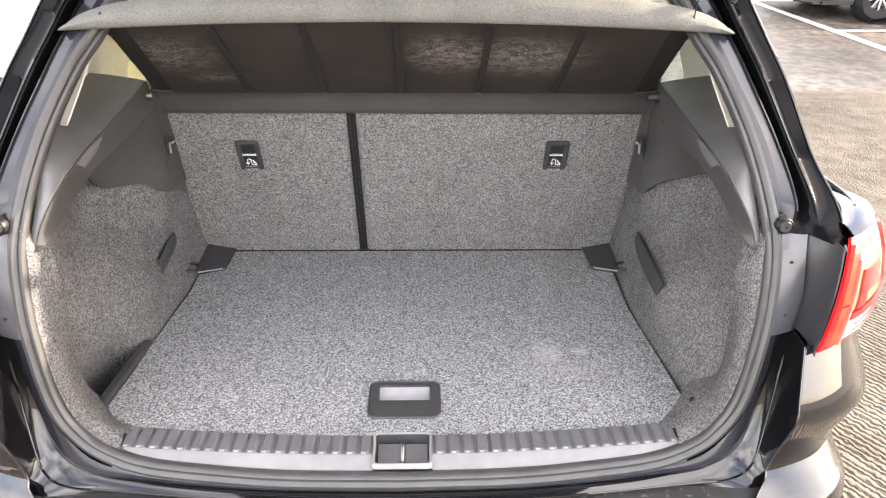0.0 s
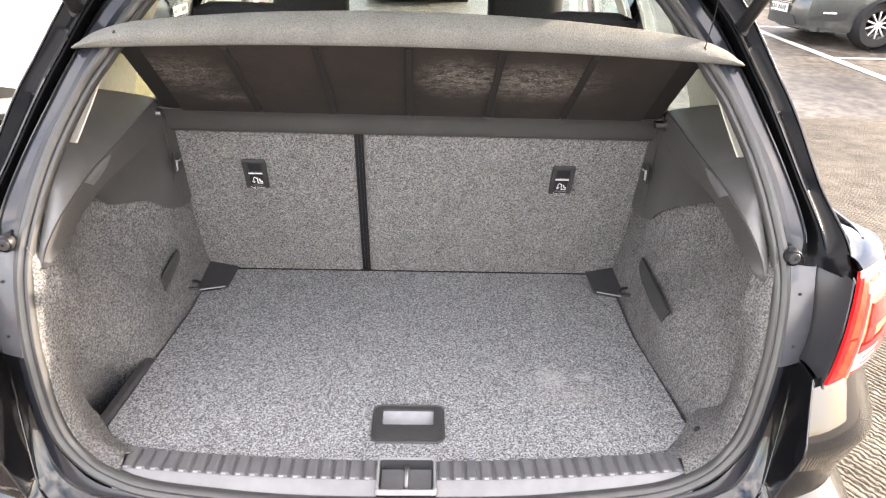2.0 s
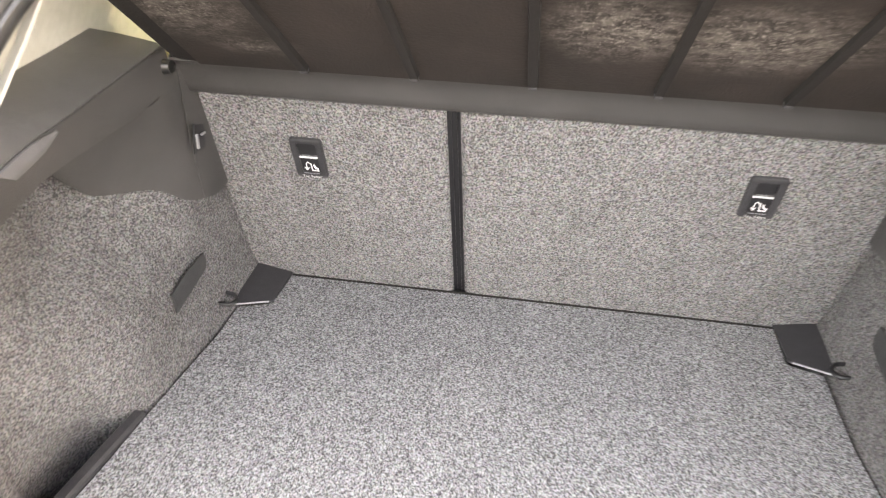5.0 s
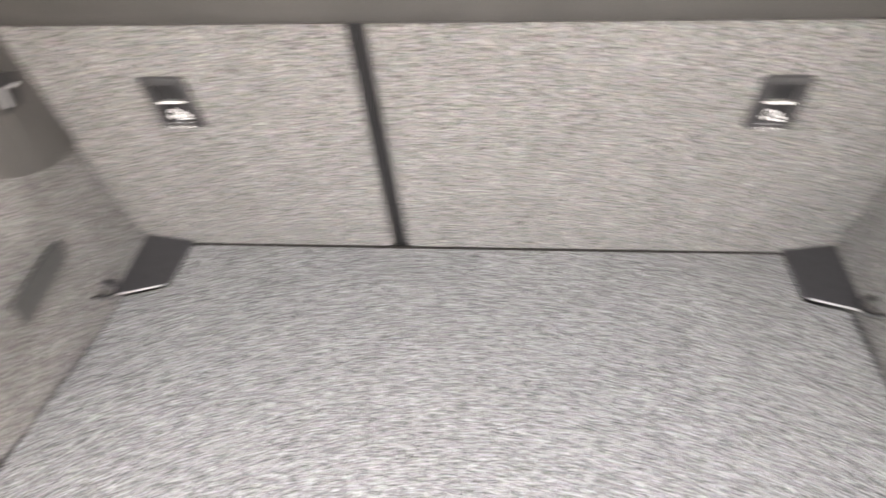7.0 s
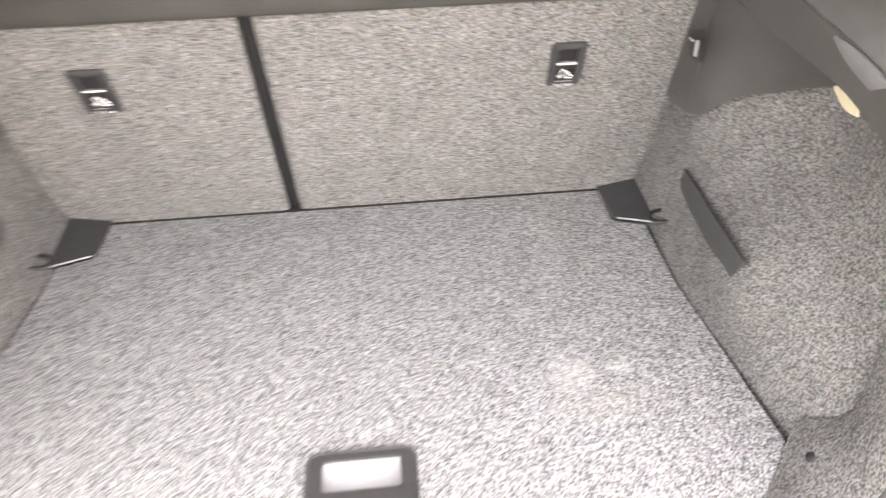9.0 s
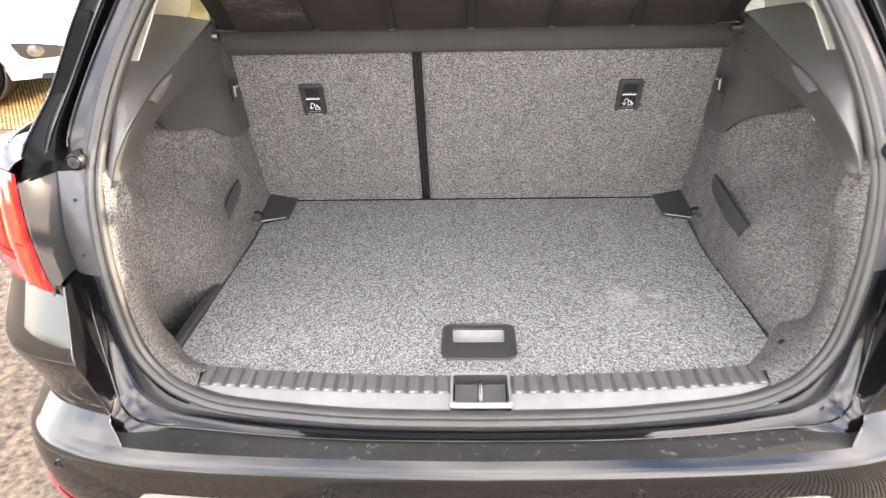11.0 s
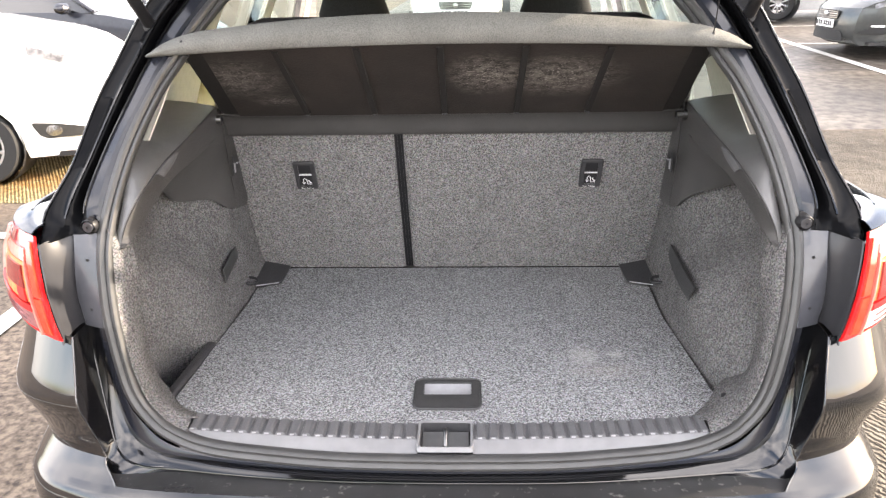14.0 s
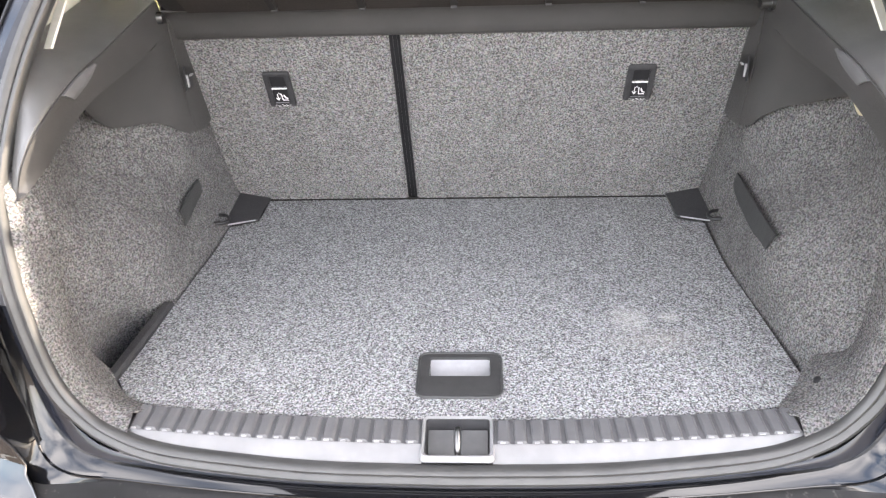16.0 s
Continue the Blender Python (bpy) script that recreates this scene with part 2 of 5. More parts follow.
patch(FLOORCARPET, (.36, .24, .68), (.12, .045, .1), (0.46, 0.42, 0.38), 200, .35, .7, .4)
for spot, size in (((.085, .41, 1.33), (.10, .13, .09)), ((.25, .41, 1.32), (.17, .13, .09)), ((-.47, .41, 1.33), (.13, .13, .10)), ((-.40, .5, 1.26), (.08, .05, .03))):
    worn = .85 if spot[0] > 0 else .5
    patch(SHELFUNDER, spot, size, (0.30, 0.27, 0.24), 60, .42, .76, worn)
    patch(SHELFUNDER, spot, tuple(q * .9 for q in size), (0.50, 0.46, 0.42), 260, .52, .66, worn * .9)


# ---- mesh helpers ----
def crom(points, n, closed=False):
    """n points on the smooth curve through the given ones, evenly by their number."""
    p = [Vector(q) for q in points]
    k = len(p)
    out = []
    for i in range(n):
        u = i * (k if closed else k - 1) / (n if closed else n - 1)
        j = min(int(u), k - 1 if closed else k - 2)
        f = u - j
        if closed:
            a, b, c, d = (p[(j + q) % k] for q in (-1, 0, 1, 2))
        else:
            b, c = p[j], p[j + 1]
            a = p[j - 1] if j else b * 2 - c
            d = p[j + 2] if j + 2 < k else c * 2 - b
        out.append(0.5 * (2 * b + (c - a) * f + (2 * a - 5 * b + 4 * c - d) * f * f + (3 * b - a - 3 * c + d) * f ** 3))
    return out


def table(x, rows):
    """Smooth-free interpolation in rows of (x, value)."""
    return float(np.interp(x, [r[0] for r in rows], [r[1] for r in rows]))


def thicken(bm, d, face=(0, -1, 0.5)):
    """Gives an open sheet a thickness behind the side that looks along face."""
    bm.normal_update()
    f = Vector(face)
    if sum(q.normal.dot(f) * q.calc_area() for q in bm.faces) < 0:
        bmesh.ops.reverse_faces(bm, faces=bm.faces[:])
    bm.normal_update()
    old, rims = bm.faces[:], [e for e in bm.edges if len(e.link_faces) == 1]
    rims = [(e.link_loops[0].vert, e.link_loops[0].link_loop_next.vert) for e in rims]
    back = {v: bm.verts.new(v.co - v.normal * d) for v in bm.verts[:]}
    for q in old:
        bm.faces.new([back[v] for v in reversed(q.verts)])
    for p, q in rims:
        bm.faces.new((q, p, back[p], back[q]))
    return bm


def loft(curves, closed_u=False, closed_v=False, thick=0.0, face=(0, -1, 0.5)):
    """A sheet through rows of points."""
    bm = bmesh.new()
    vs = [[bm.verts.new(p) for p in c] for c in curves]
    nu, nv = len(vs), len(vs[0])
    for i in range(nu if closed_u else nu - 1):
        for j in range(nv if closed_v else nv - 1):
            a, b, c, d = vs[i][j], vs[(i + 1) % nu][j], vs[(i + 1) % nu][(j + 1) % nv], vs[i][(j + 1) % nv]
            try:
                bm.faces.new((a, b, c, d))
            except ValueError:
                pass
    bmesh.ops.remove_doubles(bm, verts=bm.verts, dist=1e-5)
    bmesh.ops.recalc_face_normals(bm, faces=bm.faces)
    if thick:
        thicken(bm, abs(thick), face)
    return bm


def sweep(path, profile, up=(0, 1, 0), closed=False, caps=True):
    """A bar along a path; profile points are (across, along up)."""
    path = [Vector(p) for p in path]
    rows = []
    k = len(path)
    for i, p in enumerate(path):
        a = path[(i - 1) % k] if closed or i else p
        b = path[(i + 1) % k] if closed or i < k - 1 else p
        t = (b - a).normalized()
        u = Vector(up)
        u = (u - t * u.dot(t)).normalized()
        s = t.cross(u)
        rows.append([p + s * x + u * y for x, y in profile])
    bm = loft(rows, closed_u=closed, closed_v=True)
    if caps and not closed:
        for r in (rows[0], rows[-1]):
            try:
                bm.faces.new([bm.verts.new(v) for v in r])
            except ValueError:
                pass
        bmesh.ops.remove_doubles(bm, verts=bm.verts, dist=1e-5)
    bmesh.ops.recalc_face_normals(bm, faces=bm.faces)
    return bm


def circle(r, n=10, rx=None):
    return [((rx or r) * math.cos(2 * math.pi * i / n), r * math.sin(2 * math.pi * i / n)) for i in range(n)]


def box(x0, x1, y0, y1, z0, z1, bevel=0.0, seg=2):
    bm = bmesh.new()
    bmesh.ops.create_cube(bm, size=1.0, matrix=Matrix.Translation(((x0 + x1) / 2, (y0 + y1) / 2, (z0 + z1) / 2)) @ Matrix.Diagonal((x1 - x0, y1 - y0, z1 - z0, 1)))
    if bevel:
        bmesh.ops.bevel(bm, geom=bm.edges[:], offset=bevel, segments=seg, affect="EDGES", profile=0.5)
    return bm


def prism(outline, way, bevel=0.0):
    """A solid from a flat outline pushed along a vector."""
    bm = bmesh.new()
    f = bm.faces.new([bm.verts.new(p) for p in outline])
    r = bmesh.ops.extrude_face_region(bm, geom=[f])
    bmesh.ops.translate(bm, verts=[v for v in r["geom"] if isinstance(v, bmesh.types.BMVert)], vec=Vector(way))
    bmesh.ops.recalc_face_normals(bm, faces=bm.faces)
    if bevel:
        bmesh.ops.bevel(bm, geom=bm.edges[:], offset=bevel, segments=2, affect="EDGES", profile=0.5)
    return bm


def lathe(rings, n=24, axis="x"):
    """A turned body: rings of (along, radius)."""
    rows = []
    for a, r in rings:
        rows.append([(a, r * math.cos(2 * math.pi * i / n), r * math.sin(2 * math.pi * i / n)) if axis == "x" else (r * math.cos(2 * math.pi * i / n), r * math.sin(2 * math.pi * i / n), a) if axis == "z" else (r * math.cos(2 * math.pi * i / n), a, r * math.sin(2 * math.pi * i / n)) for i in range(n)])
    return loft(rows, closed_v=True)


def rounded(x0, x1, y0, y1, r, n=5):
    """A rounded rectangle's corner points, anticlockwise."""
    out = []
    for cx, cy, a in ((x1 - r, y1 - r, 0), (x0 + r, y1 - r, 90), (x0 + r, y0 + r, 180), (x1 - r, y0 + r, 270)):
        for i in range(n + 1):
            q = radians(a + 90 * i / n)
            out.append((cx + r * math.cos(q), cy + r * math.sin(q)))
    return out


def moved(bm, m):
    bmesh.ops.transform(bm, matrix=m, verts=bm.verts)
    return bm


def joined(*bms):
    out = bmesh.new()
    for b in bms:
        me = bpy.data.meshes.new("tmp")
        b.to_mesh(me)
        out.from_mesh(me)
        b.free()
        bpy.data.meshes.remove(me)
    return out


def part(name, bm, material, parent=None, label="", smooth=True):
    """A bmesh as one mesh object, under a thing or a part."""
    me = bpy.data.meshes.new(name)
    bm.to_mesh(me)
    bm.free()
    me.materials.append(material)
    if smooth:
        for p in me.polygons:
            p.use_smooth = True
        me.set_sharp_from_angle(angle=radians(38))
    ob = new(name, me)
    if parent:
        ob.parent = parent
        ob.matrix_parent_inverse = parent.matrix_basis.inverted()
    if label:
        ob["label"] = label
    return ob


def thing(name, label, category, at=(0, 0, 0), group="", kind=""):
    ob = new(name)
    ob.location = at
    return tagged(ob, label, category, group, kind)


def mx(points, s):
    return [(s * p[0], p[1], p[2]) for p in points]

# ---- ground ----
def ground_mat(name="ribbed_concrete", light=(0.12, 0.105, 0.085), dark=(0.065, 0.054, 0.042), grain=6):
    m = mat(name, light, 0.7, 0, dark, grain, 0, None, 8.0, (0.3, 0.7), big=0.3, big_scale=0.7, spec=0.15)
    n, l = m.node_tree.nodes, m.node_tree.links
    b = n["Principled BSDF"]
    tc = n.new("ShaderNodeTexCoord")
    mp = n.new("ShaderNodeMapping")
    mp.inputs["Rotation"].default_value = (0, 0, radians(-32))
    wv = n.new("ShaderNodeTexWave")
    wv.inputs["Scale"].default_value = 12.5
    wv.inputs["Distortion"].default_value = 5.0
    wv.inputs["Detail"].default_value = 3.0
    wv.inputs["Detail Scale"].default_value = 3.0
    l.new(tc.outputs["Object"], mp.inputs["Vector"])
    l.new(mp.outputs["Vector"], wv.inputs["Vector"])
    bp = n.new("ShaderNodeBump")
    bp.inputs["Strength"].default_value = 0.75
    bp.inputs["Distance"].default_value = 0.012
    l.new(wv.outputs["Fac"], bp.inputs["Height"])
    l.new(bp.outputs["Normal"], b.inputs["Normal"])
    before = b.inputs["Base Color"].links[0].from_socket
    # relief shadow painted in: the colour darkens inside the grooves
    groove_shade, gm = n.new("ShaderNodeMapRange"), n.new("ShaderNodeMix")
    groove_shade.inputs["From Min"].default_value, groove_shade.inputs["From Max"].default_value = 0.05, 0.6
    groove_shade.inputs["To Min"].default_value, groove_shade.inputs["To Max"].default_value = 0.30, 1.25
    gm.data_type, gm.blend_type = "RGBA", "MULTIPLY"
    gm.inputs["Factor"].default_value = 1.0
    l.new(wv.outputs["Fac"], groove_shade.inputs["Value"])
    l.new(before, gm.inputs["A"])
    l.new(groove_shade.outputs["Result"], gm.inputs["B"])
    l.new(gm.outputs["Result"], b.inputs["Base Color"])
    return m


CONCRETE = ground_mat()
MOSSY = ground_mat("mossy_ribbed_concrete", (0.36, 0.29, 0.16), (0.10, 0.075, 0.03), 22)
TARMAC = mat("brown_tarmac", (0.19, 0.145, 0.105), 0.85, 0, (0.030, 0.021, 0.015), 32, 1.0, 45, 9.0, (0.34, 0.64), big=0.3, big_scale=1.2, grain=0.65)
patch(MOSSY, (-3.5, 4.15, 0), (0.75, 0.42, 1), (0.20, 0.085, 0.022), 9, .36, .58, .85)
patch(TARMAC, (-2.65, 3.38, 0), (0.40, 0.16, 1), (0.20, 0.21, 0.04), 25, .38, .6, .8)
patch(TARMAC, (-3.4, 3.3, 0), (1.6, 0.35, 1), (0.055, 0.040, 0.028), 8, .30, .55, .8)
SMOOTHGROUND = mat("damp_smooth_concrete", (0.118, 0.103, 0.086), 0.5, 0, (0.036, 0.028, 0.022), 9, 0.35, 40, 9.0, (0.33, 0.65), big=0.5, big_scale=0.5, spec=0.2)
LINE = mat("white_road_paint", (0.5, 0.49, 0.46), 0.7, 0, (0.5, 0.49, 0.46), 25, 0.3, 80, 8.0, (0.25, 0.5))


def sheet(x0, x1, y0, y1, z, nx=1, ny=1):
    return loft([[(x0 + (x1 - x0) * i / nx, y0 + (y1 - y0) * j / ny, z) for j in range(ny + 1)] for i in range(nx + 1)])


def rise(y):
    """Height of the ground: level as far as the lane, which climbs a little and runs out level."""
    return .047 * min(max(0.0, y - 5.76), 10.24)


def lane_sheet(x0, x1, ys, dz):
    return loft([[(x, y, rise(y) + dz) for y in ys] for x in (x0, x1)])


tagged(part("ground", lane_sheet(-600, 600, (-600, 5.76, 16.0, 600), -0.004), TARMAC), "brown gritty tarmac car park ground", "ground", kind="structure")
tagged(part("pavement", sheet(-0.6, 9, -9, 5.72, 0.0), CONCRETE), "ribbed pale concrete slab of the car park", "concrete slab", kind="structure")
tagged(part("pavement", lane_sheet(-9, -2.05, (3.62, 5.76, 9), 0.0), MOSSY), "ribbed mossy golden concrete slab under the white car", "concrete slab", kind="structure")
tagged(part("road", lane_sheet(-2.0, 30, (5.76, 16.0, 40), 0.0), SMOOTHGROUND), "damp smooth concrete lane of the car park", "lane", kind="structure")


def strip(name, pts, w, z=0.004):
    p = [Vector(q) for q in pts]
    d = (p[-1] - p[0]).normalized()
    s = Vector((-d.y, d.x, 0)) * w / 2
    return tagged(part(name, loft([[q - s + Vector((0, 0, z)) for q in p], [q + s + Vector((0, 0, z)) for q in p]]), LINE), "worn white painted parking bay line", "road marking", kind="structure")


strip("bay_line", [(-6, 2.98, 0), (-1.95, 2.93, 0)], 0.11)
strip("bay_line", [(-2.17, 2.87, 0), (-2.25, -3.5, 0)], 0.12)
strip("bay_line", [(5.26, 13.4, rise(13.4)), (5.74, 6.2, rise(6.2))], 0.14, 0.008)
for y, x in ((8.66, 5.56), (11.06, 5.44), (13.2, 5.34)):
    strip("bay_line", [(x + .07, y, rise(y)), (15.0, y, rise(y))], 0.11, 0.008)

# ---- the black car: outer body ----
car = thing("hatchback_car", "glossy black hatchback with its tailgate open on a car park", "car")
YC = [(.20, -.06), (.27, -.10), (.36, -.130), (.45, -.148), (.52, -.156), (.58, -.156), (.605, -.148), (.622, -.130), (.64, -.113), (.66, -.100), (.70, -.104), (.78, -.127), (.797, -.130), (.815, -.126), (.92, -.078), (1.0, -.062), (1.09, -.040), (1.14, -.015)]
WW = [(.20, .80), (.27, .84), (.36, .870), (.45, .885), (.55, .895), (.60, .893), (.64, .880), (.66, .868), (.70, .872), (.79, .892), (.815, .889), (.92, .864), (1.0, .872), (1.05, .868), (1.14, .840)]
PLAN = crom([(0, 0, 0), (.25, .004, 0), (.5, .014, 0), (.68, .028, 0), (.80, .050, 0), (.90, .085, 0), (.96, .130, 0), (.99, .185, 0), (1.0, .26, 0), (1.0, .40, 0)], 97)


def shell(z, s, out=0.0):
    """A point of the outer body at height z, s from the middle of the rear (0) round the corner to the side (1)."""
    u = s * 96
    i = min(int(u), 95)
    p = PLAN[i].lerp(PLAN[i + 1], u - i)
    return Vector((p.x * (table(z, WW) + out), table(z, YC) - out + p.y, z))


def s_of(z, x):
    w = table(z, WW)
    f = [p.x * w for p in PLAN]
    return float(np.interp(x, f, np.linspace(0, 1, 97)))


def corner_x(z):
    """Where the bumper's corner ends beside the opening."""
    return table(z, [(.612, .640), (.622, .645), (.634, .657), (.642, .667), (.65, .675), (.70, .682), (.80, .688), (.85, .693), (.92, .704)])


def lamp_x(z):
    """The lamp's inner edge."""
    return .703 + .047 * min(1, max(0, (z - .915) / .186)) ** .6


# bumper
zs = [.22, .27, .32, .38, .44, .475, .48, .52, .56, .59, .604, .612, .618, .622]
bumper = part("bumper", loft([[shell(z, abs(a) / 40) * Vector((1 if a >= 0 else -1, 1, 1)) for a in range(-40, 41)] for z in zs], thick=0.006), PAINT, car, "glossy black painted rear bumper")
for s in (1, -1):
    rows = []
    for z in (.6215, .626, .630, .636, .642, .650, .66, .68, .70, .74, .78, .79, .797, .805, .815, .84, .88, .915):
        xn = corner_x(z)
        s0 = s_of(z, xn)
        rows.append(mx([shell(z + max(0, z - .85) * (i / 24) * .55, s0 + (1 - s0) * i / 24) for i in range(25)], s))
    rows = [[Vector(r[0]) + Vector((s * .007, .011, 0)), Vector(r[0]) + Vector((s * .002, .005, 0)), Vector(r[0]) + Vector((-s * .0008, .001, 0))] + r for r in rows]
    corner = part("bumper_corner", loft(rows, thick=0.003), PAINT, car)
    part("rounded_edge", sweep([r[2] for r in rows], circle(.0020, 8)), EDGE, corner, "bright rounded edge along the gap")
    # reflector low on the bumper
    part("reflector", loft([mx([shell(z + .05 * (a / 12), s_of(z, .66) + (1 - s_of(z, .66)) * .62 * a / 12, .004) for a in range(13)], s) for z in (.385, .405, .425, .44)], thick=.004), REFLECT, car, "red plastic reflector")
    part("parking_sensor", moved(lathe([(.0002, .001), (0, .0085), (.0012, .0092), (-.0003, .0100), (-.0003, .0112), (.003, .0118)], 20, "y"), Matrix.Translation(shell(.570, s_of(.570, .775)) * Vector((s, 1, 1)) + Vector((0, -.001, 0)))), PAINT, bumper)
    part("parking_sensor", moved(lathe([(.0002, .001), (0, .0085), (.0012, .0092), (-.0003, .0100), (-.0003, .0112), (.003, .0118)], 20, "y"), Matrix.Translation(shell(.565, s_of(.565, .27)) * Vector((s, 1, 1)) + Vector((0, -.001, 0)))), PAINT, bumper)

# silver lower trim
rows = []
for k in range(9):
    f = k / 8
    row = []
    for a in range(-30, 31):
        q = a / 30
        x = .70 * q
        top = .545 - .10 * max(0, (abs(x) - .60) / .10) ** 1.2 if abs(x) > .60 else .545
        z = .30 + (top - .30) * f
        p = shell(z, s_of(z, abs(x)), .010 if 0 < k < 8 else .001)
        row.append((math.copysign(p.x, x) if x else 0, p.y, z))
    rows.append(row)
part("lower_trim", loft(rows), SILVER, bumper, "matt silver lower bumper trim")

# top of the bumper, dusty
rows = []
for k in range(6):
    f = k / 5
    row = []
    for a in range(-30, 31):
        x = (.645 + .050 * f) * a / 30
        p = shell(.622, s_of(.622, abs(x)))
        inner = Vector((x, table(abs(x), [(0, -.078), (.36, -.060), (.54, -.042), (.70, -.030)]), .624))
        q = Vector((x, p.y, p.z)).lerp(inner, f)
        q.z -= .002 * math.sin(math.pi * f)
        row.append(q)
    rows.append(row)
part("bumper_step", loft(rows), LIPDIRT, bumper, "dusty scuffed black load step")

# opening frame and rear pillars
A = [(0, -.078, .648), (.20, -.074, .65), (.34, -.062, .652), (.47, -.045, .658), (.56, -.028, .672), (.615, -.008, .71), (.645, .004, .765), (.664, .026, .88), (.672, .052, .973), (.674, .085, 1.059), (.668, .128, 1.142), (.647, .189, 1.233), (.608, .249, 1.317), (.577, .297, 1.382), (.533, .372, 1.462), (.45, .445, 1.545), (.25, .47, 1.565), (0, .475, 1.57)]
C = [(0, -.076, .618), (.20, -.073, .618), (.36, -.062, .618), (.53, -.050, .618), (.650, -.062, .617), (.690, -.045, .640), (.701, -.034, .72), (.715, -.028, .845), (.713, -.012, .96), (.745, .020, 1.059), (.79, .10, 1.108), (.757, .18, 1.19), (.722, .252, 1.30), (.698, .304, 1.365), (.628, .41, 1.51), (.52, .51, 1.60), (.25, .525, 1.615), (0, .53, 1.618)]
RIDGE = [(0, -.088, .630), (.20, -.085, .630), (.36, -.074, .630), (.53, -.055, .631), (.615, -.046, .633), (.664, -.024, .650), (.688, .006, .72), (.714, .047, .856), (.729, .060, .965), (.722, .075, 1.059)] + [tuple(a[i] + (c[i] - a[i]) * .5 for i in range(3)) for a, c in zip(A[10:], C[10:])]
# across the section: share of the way below and above, and set-back, low by the bumper, beside the lamp, and above
INNER = [(0, -.16, .002, .002, -.004), (.10, .10, .001, .001, -.015), (.38, .52, .006, 0, -.012), (.50, .56, .013, 0, -.014), (.58, .61, .016, 0, .014), (.66, .86, .011, 0, .022), (.80, .93, .005, 0, .004), (1, 1, 0, 0, -.007)]
OUTER = [(.3, .10, 0, -.004, -.012), (.6, .42, 0, -.006, -.001), (.85, .86, 0, -.004, -.009), (1.04, 1.04, .004, .004, .008)]


def cut(bm, z, below, thick=0.0):
    """The part of a sheet below or above a level."""
    bmesh.ops.bisect_plane(bm, geom=bm.verts[:] + bm.edges[:] + bm.faces[:], plane_co=(0, 0, z), plane_no=(0, 0, 1 if below else -1), clear_outer=True)
    return thicken(bm, thick) if thick else bm


def ease(x, a, b):
    f = min(1, max(0, (x - a) / (b - a)))
    return f * f * (3 - 2 * f)


N = 150
for s in (1, -1):
    ca, cr, cc = crom(mx(A, s), N), crom(mx(RIDGE, s), N), crom(mx(C, s), N)
    rows = []
    for i, c in enumerate(cc):
        # the outer border runs along the bumper's corner, then along the lamp
        z, f = c.z, ease(c.z, .870, .985) * (1 - ease(c.z, 1.06, 1.10)) if i < 90 else 0
        rim = shell(z, s_of(z, lamp_x(z)), .011)
        if .64 < z < .93 and i < 90:
            # tucked just behind the bumper's corner
            edge = shell(z, s_of(z, corner_x(z))) + Vector((.010, .013, 0))
            c = c.lerp(edge * Vector((s, 1, 1)), ease(z, .64, .67))
        cc[i] = c.lerp(rim * Vector((s, 1, 1)), f)
    for _ in range(7):
        cc = [c if not 46 < i < 96 else (cc[i - 1] + 2 * c + cc[i + 1]) / 4 for i, c in enumerate(cc)]
        cr = [c if not 46 < i < 96 else (cr[i - 1] + 2 * c + cr[i + 1]) / 4 for i, c in enumerate(cr)]
    for a, r, c in zip(ca, cr, cc):
        m1, m2 = ease(a.z, .74, .915), ease(a.z, 1.07, 1.15)
        back = lambda g: Vector((0, (g[2] + (g[3] - g[2]) * m1) * (1 - m2) + g[4] * m2, 0))
        share = lambda g: g[0] + (g[1] - g[0]) * m2
        rows.append([a.lerp(r, share(g)) + back(g) for g in INNER] + [r.lerp(c, share(g)) + back(g) for g in OUTER])
        rows[-1].append(rows[-1][-1] + Vector((s * .030, .024, 0)) * (1 - m2) + Vector((s * .002, .010, 0)) * m2)
    k1 = next(i for i in range(40, N) if rows[i][-1].z > 1.085)
    part("pillar_panel", cut(loft([r[2:] for r in rows[:100]]), .901, below=True, thick=.004), PILLAR, car, "glossy black painted lower corner of the opening")
    part("upper_pillar", cut(loft([r[2:] for r in rows[30:]]), 1.080, below=False, thick=.004), PILLARTOP, car, "black painted rear pillar")
    part("opening_flange", loft([r[:3] + [r[2].lerp(r[3], .15) + Vector((0, .004, 0))] for r in rows], thick=0.003), FLANGE, car, "satin black painted flange round the opening")
    part("body_edge", sweep([c + Vector((0, -.0005, 0)) for c in cr[:62]], circle(.0022, 8)), PAINT, car, "bright rounded body edge over the bumper")
    for k, w in ((3, .0018), (8, .0030), (10, .0024)):
        part("pillar_ridge", sweep([r[k] + Vector((0, -.001, .0005)) for r in rows[k1 + 2:N - 22]], circle(w, 6)), PAINT, car, "thin bright pressed ridge")
    # panel with two screw holes beside the lamp
    at = lambda curve, z: Vector([float(np.interp(z, [p.z for p in curve[50:95]], [p[k] for p in curve[50:95]])) for k in range(3)])
    side = [(at(ca, z), at(cr, z)) for z in np.linspace(.9045, 1.082, 16)]
    panel = part("lamp_side_panel", loft([[a.lerp(r, f) + Vector((0, -o, 0)) for f, o in ((.02, .003), (.07, .006), (.4, .0075), (.7, .0075), (.92, .0060), (.985, .002), (1.0, -.004))] for a, r in side], thick=.003), PANEL, car, "satin painted panel beside the lamp, sky sheen in its grey")
    for z in (.943, 1.029):
        a, r = min(side, key=lambda q: abs(q[0].z - z))
        part("screw_hole", moved(lathe([(0, .0032), (-.0010, .0032), (-.0011, .0004)], 12, "y"), Matrix.Translation(a.lerp(r, .42) + Vector((0, -.0076, 0)))), BLACK, panel)
